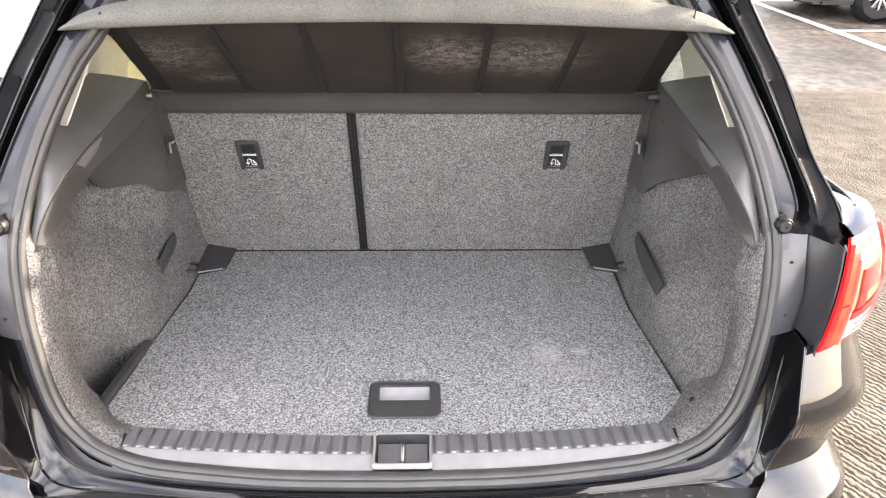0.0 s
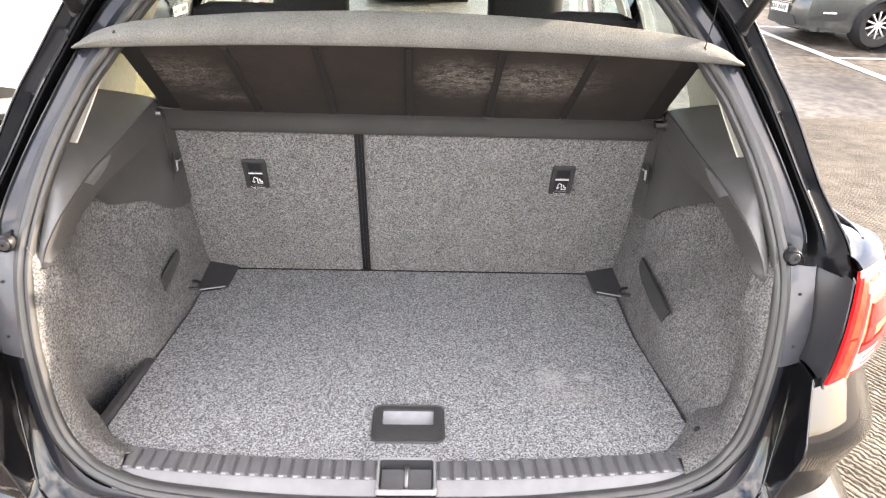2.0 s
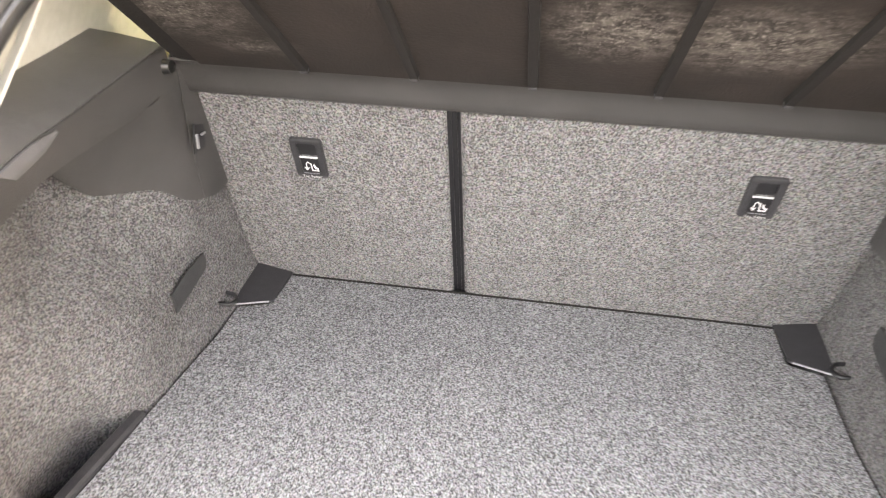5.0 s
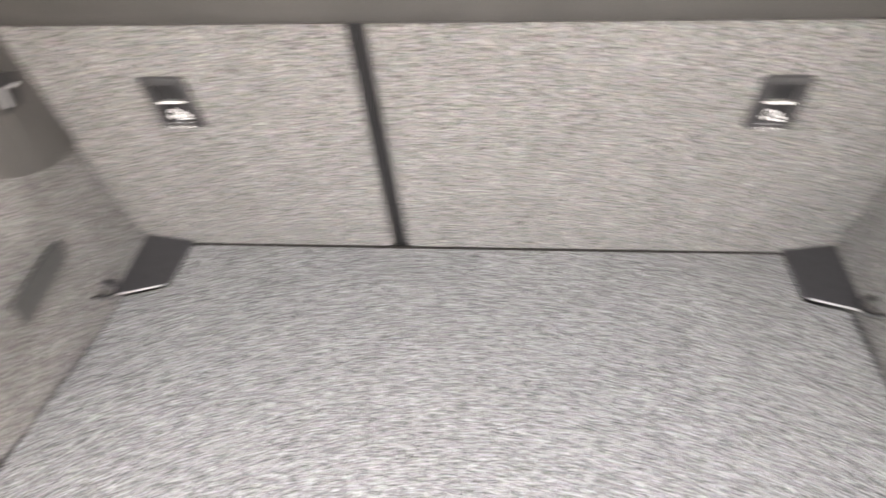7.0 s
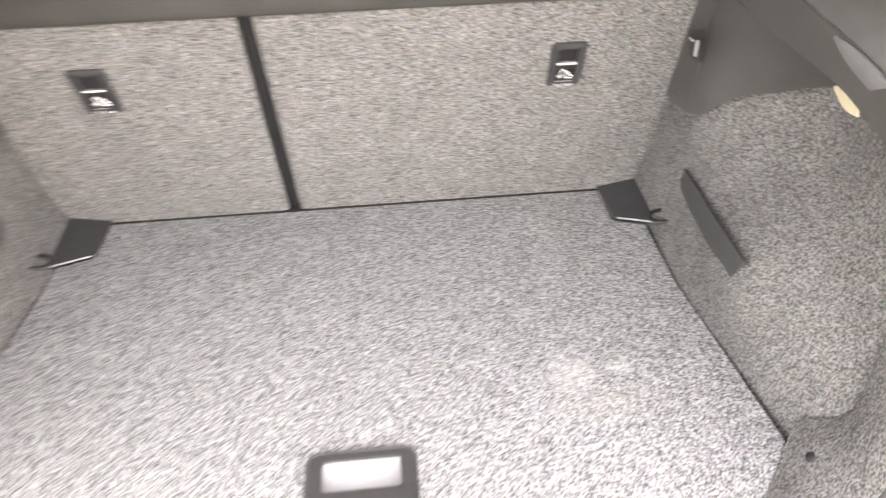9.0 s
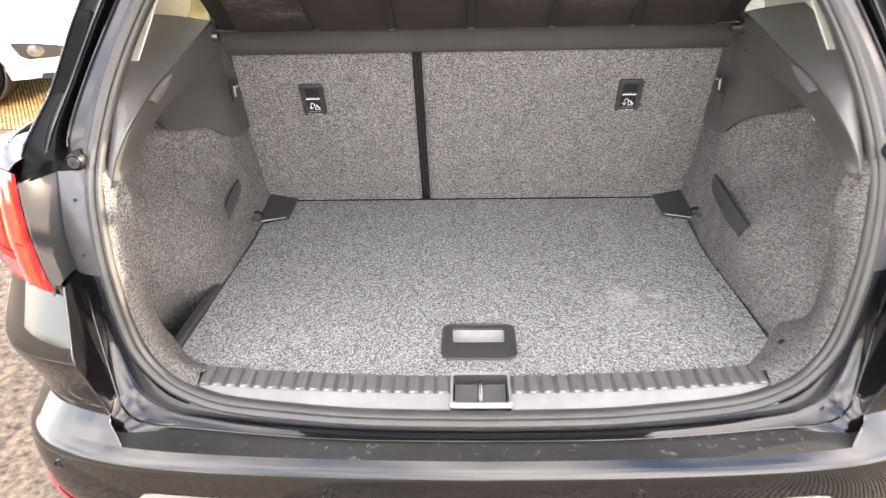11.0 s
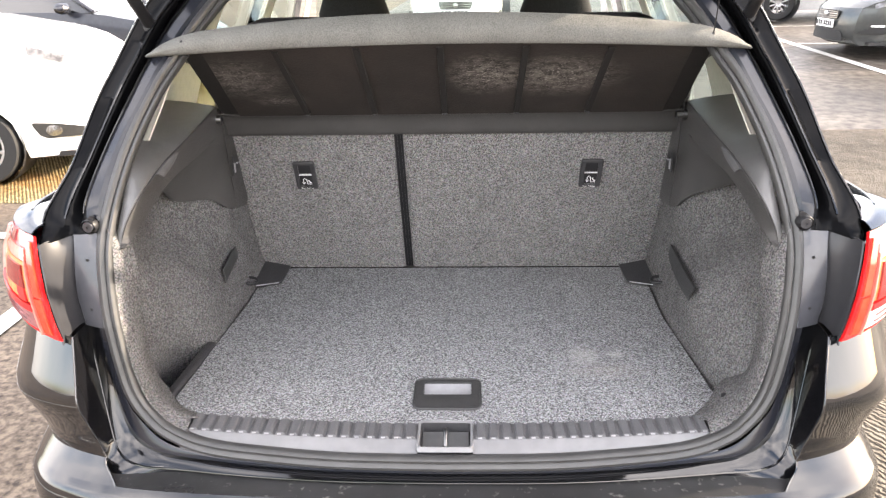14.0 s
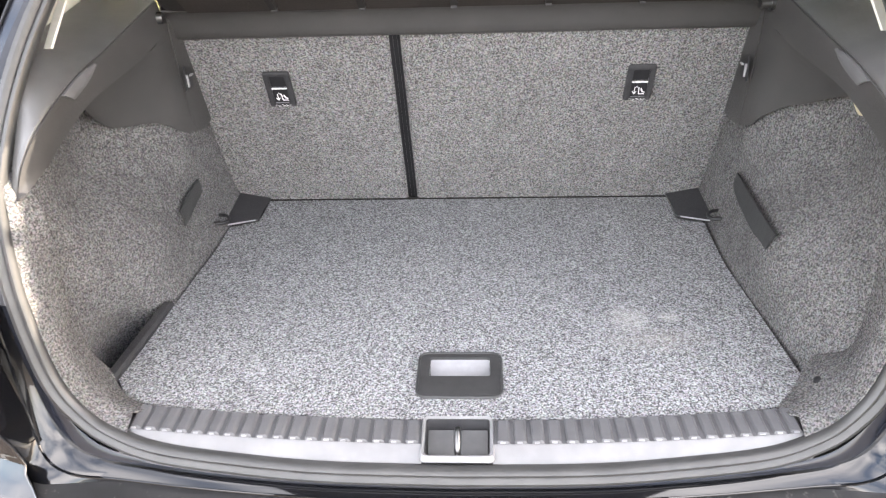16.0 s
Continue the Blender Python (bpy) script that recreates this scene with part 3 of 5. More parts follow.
    # black backing added behind the corner to stop light through its gaps
    part("gap_backing", box(min(s * .67, s * .80), max(s * .67, s * .80), .085, .105, .56, 1.075, .004), BLACK, car)
    bay = []
    for a, r in side:
        lens = shell(r.z, s_of(r.z, lamp_x(r.z)), .010) * Vector((s, 1, 1))
        bay.append([r + Vector((-s * .001, .004, 0)), r + Vector((s * .002, -.001, 0)), r.lerp(lens, .12) + Vector((s * .006, .002, 0)), r.lerp(lens, .4) + Vector((s * .009, .002, 0)), r.lerp(lens, .7) + Vector((s * .008, .001, 0)), r.lerp(lens, .92) + Vector((s * .003, 0, 0)), lens + Vector((s * .003, .004, 0))])
    part("lamp_bay", loft(bay, thick=.003, face=(-s, -.6, .1)), BAY, car, "glossy black painted bay beside the lamp")

# rubber seal round the opening
half = [(0, -.070, .664), (.20, -.066, .665), (.34, -.053, .667), (.46, -.037, .671), (.533, -.020, .684), (.585, -.006, .712), (.626, .006, .775), (.649, .028, .883), (.660, .053, .973), (.663, .085, 1.059), (.652, .133, 1.142), (.629, .197, 1.234), (.590, .265, 1.328), (.556, .305, 1.382), (.512, .377, 1.460), (.43, .435, 1.535), (.25, .46, 1.552), (0, .465, 1.556)]
loop = crom(half, 80) + [Vector((-p.x, p.y, p.z)) for p in reversed(crom(half, 80)[1:-1])]
prof = [(-.014, .0), (-.016, -.006), (-.012, -.012), (-.005, -.014), (0, -.011), (.003, -.007), (.006, -.011), (.011, -.012), (.015, -.008), (.016, 0), (.012, .010), (-.010, .010)]
part("opening_seal", sweep(loop, prof, closed=True), RUBBER, car, "grey rubber door seal with a grooved face")

# tail lamps
for s in (1, -1):
    def lens_patch(u0, u1, v0, v1, out, nu=14, nv=8):
        rows = []
        for i in range(nv + 1):
            v = v0 + (v1 - v0) * i / nv
            row = []
            for j in range(nu + 1):
                u = u0 + (u1 - u0) * j / nu
                zl = .915 + .075 * u ** 1.3
                zh = 1.101 + .014 * u
                z = zl + (zh - zl) * v
                xin = .703 + .047 * v ** .6
                s0 = s_of(z, xin)
                p = shell(z, s0 + (.79 - s0) * u, .016 * min(1, 8 * (1 - u)) + out)
                row.append((s * p.x, p.y, p.z))
            rows.append(row)
        return loft(rows, thick=.006)
    lamp = part("tail_lamp", lens_patch(0, 1, 0, 1, 0, 24, 14), LAMPRED, car, "red and orange glossy tail lamp")
    # lenses differ left to right: sun glare on the right lamp is painted in
    part("top_cap", lens_patch(.34, .92, .87, .985, .002), LAMPDEEP if s < 0 else LAMPCLEARGLARE, lamp, "deep red lens cap" if s < 0 else "lens cap with painted sun glare")
    part("pink_lens", lens_patch(.12, .62, .74, .86, .003), LAMPPINK if s < 0 else LAMPCLEARGLARE, lamp, "pale lens band")
    part("orange_lens", lens_patch(.13, .80, .33, .73, .003), LAMPORANGE, lamp, "pale orange lens")
    part("red_square", lens_patch(.15, .42, .47, .70, .006), LAMPDEEP, lamp, "deep red square lens")
    part("red_tail", lens_patch(.15, .24, .34, .47, .006), LAMPRED, lamp, "red lens strip")
    part("outer_lens", lens_patch(.82, .97, .10, .86, .003), LAMPPINK if s < 0 else LAMPRED, lamp, "outer lens strip")
    part("red_band", lens_patch(.12, .80, .245, .315, .006), LAMPRED, lamp, "red lens band")
    part("inner_bar", lens_patch(.012, .075, .42, .95, .004), LAMPBRIGHT, lamp, "bright red inner lens")
    part("inner_glow", lens_patch(.02, .085, .05, .40, .004), LAMPBRIGHT, lamp, "bright red inner lens")
    part("divider", lens_patch(.095, .108, .03, .80, .006), LAMPPINK, lamp)
    part("clear_lens", lens_patch(.13, .78, .06, .225, .003), LAMPDARK if s < 0 else LAMPCLEARGLARE, lamp, "smoky clear lower lens")
    for k in range(2):
        part("lens_rib", lens_patch(.20, .70, .10 + .06 * k, .115 + .06 * k, .005), LAMPDARK, lamp, "thin smoky lens rib")
    part("rear_wing", loft([mx([shell(z, .72 + .28 * k / 10, -.002) for k in range(11)], s) for z in (.90, .95, 1.0, 1.05, 1.09, 1.12)], thick=.004, face=(s, -.2, 0)), PAINT, car)
    # black cover over the lamp
    low = []
    for i in range(13):
        u = i / 12
        z = 1.105 + .014 * u
        s0 = s_of(z, .750)
        low.append(shell(z, s0 + (.80 - s0) * u, .019) * Vector((s, 1, 1)))
    upp = crom(mx([(.772, .082, 1.106), (.797, .125, 1.113), (.814, .19, 1.113), (.835, .32, 1.098)], s), 13)
    part("lamp_cover", loft([[p.lerp(q, k / 5) + Vector((0, 0, .004 * math.sin(math.pi * k / 5))) for k in range(6)] for p, q in zip(low, upp)], thick=.003), PAINT, car)
    # bump stop
    bx = .676 if s > 0 else -.687
    stop = part("bump_stop", moved(lathe([(.006, .0150), (-.007, .0150), (-.009, .0138), (-.007, .0128), (-.004, .0124)], 24, "y"), Matrix.Translation((bx, .086, 1.098))), BLACK, car, "grey rubber bump stop in a black ring")
    part("pad", moved(lathe([(0, .0120), (-.008, .0116), (-.0105, .0096), (-.0105, .0030), (-.008, .0026), (-.008, .0004)], 24, "y"), Matrix.Translation((bx, .086, 1.098))), COVER, stop, "grey rubber pad with a centre hole")
    part("tab", prism([(bx + s * dx, .082, 1.098 + dz) for dx, dz in ((-.010, .010), (.008, .011), (-.004, .021), (-.012, .020))], (0, .006, 0)), BLACK, stop)

# sides, roof, front of the black car
YS = [.30, .34, .40, .46, .52, .60, .68, .74, .80, .86, .92, 1.0, 1.3, 1.7, 2.1, 2.5, 2.74, 2.80, 2.88, 2.96, 3.04, 3.12, 3.2, 3.28, 3.36, 3.44, 3.55, 3.70, 3.82, 3.90, 3.95]


def side_pt(y, v, s):
    zb = .22
    for yw in (.62, 3.18):
        if abs(y - yw) < .36:
            zb = max(zb, .31 + math.sqrt(.36 ** 2 - (y - yw) ** 2))
    zt = 1.02 if y < 2.3 else 1.02 - .16 * ((y - 2.3) / 1.65) ** 1.5
    z = zb + (zt - zb) * v
    w = table(z, [(.22, .83), (.35, .862), (.55, .880), (.80, .878), (.95, .868), (1.02, .84)])
    if y > 2.9:
        w *= 1 - .34 * ((y - 2.9) / 1.05) ** 2.6
    return (s * w, y, z)


for s in (1, -1):
    part("side_panel", loft([[side_pt(y, v / 10, s) for v in range(11)] for y in YS], thick=.004), PAINT, car)
    dp = crom(mx([(.765, .07, 1.085), (.790, .110, 1.106), (.757, .190, 1.19), (.721, .262, 1.30), (.700, .310, 1.365), (.626, .417, 1.51)], s), 20)
    wr = crom(mx([(.845, .36, 1.0), (.835, .42, 1.08), (.79, .55, 1.20), (.745, .62, 1.30), (.695, .60, 1.40), (.630, .62, 1.53)], s), 20)
    part("quarter_panel", loft([[a.lerp(b, k / 6) + Vector((s * .02 * math.sin(math.pi * k / 6), 0, 0)) for k in range(7)] for a, b in zip(dp, wr)], thick=.004), PAINT, car)
    part("shoulder", loft([[Vector((s * (.775 + .065 * i / 12), .07 + .25 * (i / 12) ** 1.5, 1.085 - .06 * (i / 12))) for i in range(13)], [Vector((s * (.785 + .065 * i / 12), .05 + .25 * (i / 12) ** 1.5, 1.06 - .06 * (i / 12))) for i in range(13)]], thick=.003), PAINT, car)
    rail = lambda y: (s * (.645 - .03 * max(0, (y - 1.9)) ** 2), y, 1.53 + .02 * math.sin(math.pi * min(1, max(0, (y - .4) / 2.0))))
    belt = lambda y: (s * .83, y, 1.02)
    for name, y0, y1, yt0, yt1 in (("rear_side_window", .84, 1.42, .92, 1.40), ("front_side_window", 1.54, 2.42, 1.50, 1.98)):
        b0, b1 = Vector(belt(y0)), Vector(belt(y1))
        t0, t1 = Vector(rail(yt0)), Vector(rail(yt1))
        rows = [[b0.lerp(b1, i / 8).lerp(t0.lerp(t1, i / 8), j / 6) + Vector((s * .03 * math.sin(math.pi * j / 6), 0, 0)) for i in range(9)] for j in range(7)]
        w = part(name, loft(rows, thick=.004), GLASS, car, "clear side window")
        w.visible_shadow = False
    for name, ya, yb, yc_, yd in (("rear_pillar", .36, .84, .60, .92), ("middle_pillar", 1.42, 1.54, 1.40, 1.50), ("front_pillar", 2.42, 2.56, 1.98, 2.06)):
        b0, b1, t0, t1 = Vector(belt(ya)), Vector(belt(yb)), Vector(rail(yc_)), Vector(rail(yd))
        rows = [[b0.lerp(b1, i / 4).lerp(t0.lerp(t1, i / 4), j / 6) + Vector((s * .03 * math.sin(math.pi * j / 6), 0, 0)) for i in range(5)] for j in range(7)]
        part(name, loft(rows, thick=.004), PAINT, car)
        part(name + "_trim", loft([[p - Vector((s * .045, 0, 0)) for p in r] for r in rows], thick=.004), CREAM, car, "cream interior pillar trim")
    for yw in (.62, 3.18):
        wheel = part("wheel", moved(lathe([(-.10, .19), (-.10, .30), (-.085, .318), (-.04, .324), (.04, .324), (.085, .318), (.10, .30), (.10, .215)], 40), Matrix.Translation((s * .77, yw, .324))), TYRE, car, "black road tyre")
        spokes = [lathe([(-.05, .215), (.085, .215), (.085, .195), (.02, .19), (-.05, .19)], 32), lathe([(.0, .05), (.075, .045), (.08, .001)], 16)]
        for k in range(10):
            spokes.append(moved(box(.03, .075, -.014, .014, .03, .20, .004), Matrix.Rotation(2 * math.pi * k / 10, 4, "X")))
        rim = joined(*spokes)
        if s < 0:
            moved(rim, Matrix.Diagonal((-1, 1, 1, 1)))
            bmesh.ops.reverse_faces(rim, faces=rim.faces)
        part("rim", moved(rim, Matrix.Translation((s * .77, yw, .324))), RIM, wheel, "silver alloy rim")

roofx = lambda y, q: q * (.645 - .03 * max(0, (y - 1.9)) ** 2)
rows, lin = [], []
for y in np.linspace(.52, 2.06, 16):
    zr = 1.53 + .02 * math.sin(math.pi * min(1, max(0, (y - .4) / 2.0)))
    rows.append([(roofx(y, q / 8), y, zr + .055 * (1 - (q / 8) ** 2)) for q in range(-8, 9)])
    lin.append([(roofx(y, q / 8) * .97, y, zr - .03 + .045 * (1 - (q / 8) ** 2)) for q in range(-8, 9)])
part("roof", loft(rows, thick=.004), PAINT, car)
part("headliner", loft(lin, thick=.004), CREAM, car, "cream fabric headliner")
rows = [[((.60 + .20 * f) * q / 8, 2.06 + .75 * f + .12 * (1 - (q / 8) ** 2) * (.4 + f), 1.545 - .53 * f + .04 * (1 - (q / 8) ** 2) * (1 - f)) for q in range(-8, 9)] for f in np.linspace(0, 1, 8)]
w = part("windscreen", loft(rows, thick=.004), GLASS, car, "clear windscreen")
w.visible_shadow = False
rows = []
for f in np.linspace(0, 1, 14):
    y = 2.70 + 1.25 * f
    zt = 1.04 - .20 * f ** 2.2
    rows.append([((side_pt(y, 1, 1)[0] + .002) * q / 8, y + .14 * (1 - (q / 8) ** 2) * f, zt + .035 * (1 - (q / 8) ** 2) * (1 - .4 * f)) for q in range(-8, 9)])
part("bonnet", loft(rows, thick=.004), PAINT, car)
wf = side_pt(3.95, 0.5, 1)[0]
part("front_bumper", loft([[(q / 8 * wf * k, 3.95 + .14 * (1 - (q / 8) ** 2) + o, z) for q in range(-8, 9)] for z, o, k in ((.22, -.04, .95), (.30, .02, 1), (.45, .06, 1), (.60, .05, 1), (.75, .03, 1), (.845, 0, 1))], thick=.005), PAINT, car)
part("underbody", box(-.72, .72, .1, 3.9, .20, .24, .01), BLACK, car)

# open tailgate over the boot
def gate(f, q, d=0.0):
    y, z = .50 - 1.02 * f, 1.635 + .47 * f - .04 * math.sin(math.pi * f)
    w = .60 + .12 * min(1, f * 1.5) - .03 * f
    return Vector((w * q, y, z + .05 * (1 - q * q) - .03 * abs(q) ** 6 + d))


def gate_patch(f0, f1, q0, q1, d=0.0, thick=.05):
    return loft([[gate(f0 + (f1 - f0) * i / 6, q0 + (q1 - q0) * j / 8, d) for j in range(9)] for i in range(7)], thick=thick, face=(0, 0, 1))


gate_ob = part("tailgate", joined(gate_patch(0, .12, -1, 1), gate_patch(.56, 1, -1, 1), gate_patch(.12, .56, -1, -.82), gate_patch(.12, .56, .82, 1)), PAINT, car, "raised black tailgate")
# out of view; its tint is added to cut sky light in the boot
part("rear_window", gate_patch(.12, .56, -.82, .82, -.01, .004), TINTED, gate_ob, "tinted rear window")
# gas struts
for s in (1, -1):
    foot, head = Vector((s * .622, .365, 1.448)), gate(.52, s * .90, -.055)
    strut = part("gas_strut", sweep([foot + Vector((0, -.012, .006)), foot.lerp(head, .5)], circle(.0125, 14), up=(1, 0, 0)), BLACK, car, "black gas strut holding the tailgate up")
    part("rod", sweep([foot.lerp(head, .48), head], circle(.006, 10), up=(1, 0, 0)), DARKSTEEL, strut)
    part("ball_end", moved(lathe([(-.016, .001), (-.016, .013), (-.004, .016), (.012, .015), (.018, .010)], 14, "y"), Matrix.Translation(foot)), BLACK, strut)

# ---- boot interior ----
# side walls covered with carpet
WALL = {
    .66: [(.86, .585), (.72, .578), (.60, .570), (.48, .566), (.36, .575), (.24, .584), (.13, .592), (.05, .60)],
    .74: [(.86, .590), (.72, .598), (.60, .596), (.48, .580), (.36, .572), (.24, .594), (.13, .628), (.05, .622)],
    .80: [(.86, .590), (.72, .600), (.655, .612), (.50, .598), (.36, .580), (.24, .618), (.13, .664), (.055, .640)],
    .88: [(.86, .590), (.72, .598), (.62, .612), (.50, .640), (.38, .640), (.24, .660), (.13, .678), (.06, .652)],
    .96: [(.86, .590), (.72, .592), (.62, .603), (.50, .670), (.40, .706), (.24, .684), (.13, .684), (.07, .656)],
    1.04: [(.86, .590), (.72, .592), (.62, .606), (.51, .680), (.42, .716), (.24, .680), (.14, .684), (.08, .660)],
    1.11: [(.86, .592), (.72, .594), (.62, .610), (.51, .684), (.42, .718), (.26, .668), (.17, .668), (.10, .660)],
}
LEFTWALL = dict(WALL)
LEFTWALL[.56] = [(.86, .585), (.72, .580), (.60, .582), (.48, .588), (.37, .598), (.32, .690), (.15, .690), (.05, .62)]
LEFTWALL[.66] = [(.86, .585), (.72, .580), (.60, .582), (.48, .588), (.37, .600), (.30, .680), (.15, .680), (.05, .62)]
LEFTWALL[.74] = [(.86, .590), (.72, .599), (.60, .600), (.48, .600), (.36, .610), (.26, .660), (.14, .668), (.05, .63)]
LEFTWALL[.80] = [(.86, .590), (.72, .600), (.655, .614), (.50, .606), (.40, .605), (.26, .650), (.14, .672), (.055, .642)]
for s, wall, name in ((1, WALL, "side_lining"), (-1, LEFTWALL, "side_lining")):
    levels = sorted(wall)
    fine = [crom([(s * x, y, z) for y, x in wall[z]], 40) for z in levels]
    cols = [crom([fine[i][j] for i in range(len(levels))], 28) for j in range(40)]
    part(name, loft(cols, thick=.004, face=(-s, -.3, .2)), LINING, car, "dark grey flecked lining over the wheel arch")
    # rear return of the lining, beside the seal
    inn = crom(mx([(.525, .02, .700), (.56, .025, .712), (.60, .035, .76), (.622, .05, .84), (.634, .06, .93), (.640, .07, 1.0), (.642, .08, 1.04), (.652, .087, 1.085)], s), 24)
    sea = crom(mx([(.520, -.018, .694), (.565, -.006, .712), (.606, .004, .772), (.632, .024, .87), (.645, .046, .95), (.648, .066, 1.01), (.649, .078, 1.05), (.655, .089, 1.09)], s), 24)
    deep = crom(mx(([(.500, .046, .6825), (.556, .106, .683), (.598, .155, .705)] if s > 0 else [(.505, .046, .6825), (.572, .082, .683), (.617, .130, .694)]) + [(.636, .124, .75), (.639, .12, .83), (.634, .12, .93), (.627, .12, 1.0), (.632, .12, 1.04), (.652, .122, 1.085)], s), 24)
    part("lining_edge", loft([[a, a.lerp(b, .5), b, b.lerp(c, .3), b.lerp(c, .92) + Vector((-s * .001, 0, 0)), c + Vector((s * .002, 0, 0)), c + Vector((s * .016 * ease(c.z, .69, .74), .004, 0))] for a, b, c in zip(sea, inn, deep)], thick=.003), LINING, car, "dark grey flecked lining edge at the seal")

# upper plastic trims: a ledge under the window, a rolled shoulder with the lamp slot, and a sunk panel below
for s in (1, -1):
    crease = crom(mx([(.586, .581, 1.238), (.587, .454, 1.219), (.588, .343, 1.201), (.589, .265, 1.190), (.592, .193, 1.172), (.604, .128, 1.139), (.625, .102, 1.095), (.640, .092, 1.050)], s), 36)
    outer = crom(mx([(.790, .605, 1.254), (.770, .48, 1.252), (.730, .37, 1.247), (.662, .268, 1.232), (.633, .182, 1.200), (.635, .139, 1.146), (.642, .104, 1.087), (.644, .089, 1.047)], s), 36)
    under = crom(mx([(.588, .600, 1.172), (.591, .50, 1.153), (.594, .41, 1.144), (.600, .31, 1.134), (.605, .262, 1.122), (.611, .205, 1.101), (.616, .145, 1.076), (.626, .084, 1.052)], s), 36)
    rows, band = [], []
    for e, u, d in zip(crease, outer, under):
        w = min(1.0, (u - e).length / .03)
        roll = [u.lerp(e, k) + Vector((0, 0, .004 * w * math.sin(math.pi * k))) for k in (0, .3, .6, .82, .92)]
        rows.append(roll + [e + Vector((s * .002 * w, 0, -.001 * w)), e.lerp(d, .06) + Vector((s * .003, .002, 0))])
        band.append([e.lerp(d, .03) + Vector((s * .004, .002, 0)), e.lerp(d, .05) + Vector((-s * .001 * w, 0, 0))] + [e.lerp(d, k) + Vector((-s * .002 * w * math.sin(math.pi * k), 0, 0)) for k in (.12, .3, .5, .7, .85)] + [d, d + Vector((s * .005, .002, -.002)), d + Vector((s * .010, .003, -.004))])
    part("upper_trim", loft(rows, thick=.003, face=(-s, -.3, .6)), SATIN, car, "smooth grey plastic pillar trim")
    # same trim as the ledge; its shade is painted with darker plastic
    part("shaded_band", loft(band, thick=.003, face=(-s, -.3, -.2)), TRIM, car, "pillar trim's underside band, its shade put into darker plastic")
    low = [(.586, .640, .946), (.595, .602, .958), (.606, .580, .983), (.628, .535, 1.018), (.650, .491, 1.039), (.670, .451, 1.062), (.682, .420, 1.074)] if s > 0 else [(.586, .640, .950), (.597, .598, .963), (.612, .567, .988), (.625, .541, 1.004), (.643, .505, 1.014), (.669, .453, 1.027), (.680, .420, 1.056)]
    low = crom(mx(low, s), 24)
    high = crom(mx([(.582, .604, 1.236), (.590, .555, 1.162), (.605, .48, 1.150), (.626, .40, 1.142), (.644, .33, 1.132)], s), 24)
    part("sunk_panel", loft([[h.lerp(q, k / 8) + Vector((s * .006 * math.sin(math.pi * k / 8), 0, 0)) for k in range(9)] + [q + Vector((s * .010, .010, -.002))] for h, q in zip(high, low)], thick=.003, face=(-s, -.5, .1)), TRIM, car, "dark grey grained plastic side trim")
    edge = [high[0].lerp(low[0], k / 11) + Vector((s * .003 * math.sin(math.pi * k / 11), 0, 0)) for k in range(12)]
    face = [edge] + [crom(mx(f, s), 12) for f in ([(.575, .645, 1.238), (.579, .660, 1.10), (.582, .670, 1.0), (.584, .676, .941)], [(.577, .70, 1.236), (.580, .705, 1.10), (.583, .71, 1.0), (.585, .715, .940)], [(.578, .752, 1.234), (.581, .752, 1.10), (.584, .752, 1.0), (.586, .752, .946)])]
    part("trim_end", loft(face, thick=.003, face=(-s, -.2, .1)), TRIM, car)
    # small pale bag hook on a black plate in place of its recess
    part("hook_recess_plate", prism(mx([(.5735, .602, 1.05), (.5735, .640, 1.05), (.5735, .645, 1.09), (.5735, .612, 1.10)], s), (-s * .003, 0, 0)), BLACK, car)
    part("bag_hook", joined(box(s * .570 - .003, s * .570 + .003, .610, .616, 1.056, 1.082, .001), box(s * .570 - .003, s * .570 + .003, .628, .642, 1.074, 1.078, .001)), GREYLID, car, "small grey plastic bag hook")
    # pale light slot in the trim
    slot_up = crom(mx([(.5845, .300, 1.190), (.5850, .276, 1.1895), (.5860, .240, 1.184), (.5875, .196, 1.171)], s), 12)
    slot_low = crom(mx([(.5840, .304, 1.188), (.5850, .280, 1.174), (.5860, .254, 1.165), (.5880, .222, 1.156)], s), 12)
    part("light_slot", loft([[a.lerp(b, k / 4) + Vector((-s * (.001 + .002 * math.sin(math.pi * k / 4)), 0, 0)) for k in range(5)] for a, b in zip(slot_up, slot_low)], thick=.004, face=(-s, 0, .3)), SLOT, car, "pale grey translucent lamp cover")
    # cream upper pillar
    part("pillar_trim", loft([crom(mx([(.622, .258, 1.227), (.597, .300, 1.297), (.567, .348, 1.380), (.50, .44, 1.50)], s), 10), crom(mx([(.636, .262, 1.226), (.611, .303, 1.297), (.581, .352, 1.380), (.515, .444, 1.50)], s), 10)], thick=.004), CREAM, car, "cream plastic upper pillar strip")
    # cream sheet in place of the bright quarter window; also keeps sun out
    part("quarter_sheet", loft([crom(mx([(.700, .31, 1.19), (.668, .350, 1.30), (.622, .410, 1.39), (.56, .46, 1.50)], s), 10), crom(mx([(.790, .90, 1.12), (.755, .90, 1.30), (.70, .90, 1.40), (.63, .90, 1.50)], s), 10)], thick=.004), CREAM, car, "cream sheet standing in for the bright quarter window")
    if s > 0:
        # pale yellow sheet stands in for a sunlit gap at the trim's edge
        up_, low_ = crom([(.703, .456, 1.080), (.689, .398, 1.089), (.670, .339, 1.086)], 10), crom([(.706, .452, 1.062), (.694, .398, 1.052), (.674, .341, 1.066)], 10)
        part("sunlit_gap_patch", loft([[a, a.lerp(b, .5) + Vector((-.003, -.001, .001)), b] for a, b in zip(up_, low_)], thick=.003, face=(-1, -.3, .3)), YELLOW, car, "small yellow patch standing in for a sunlit gap")
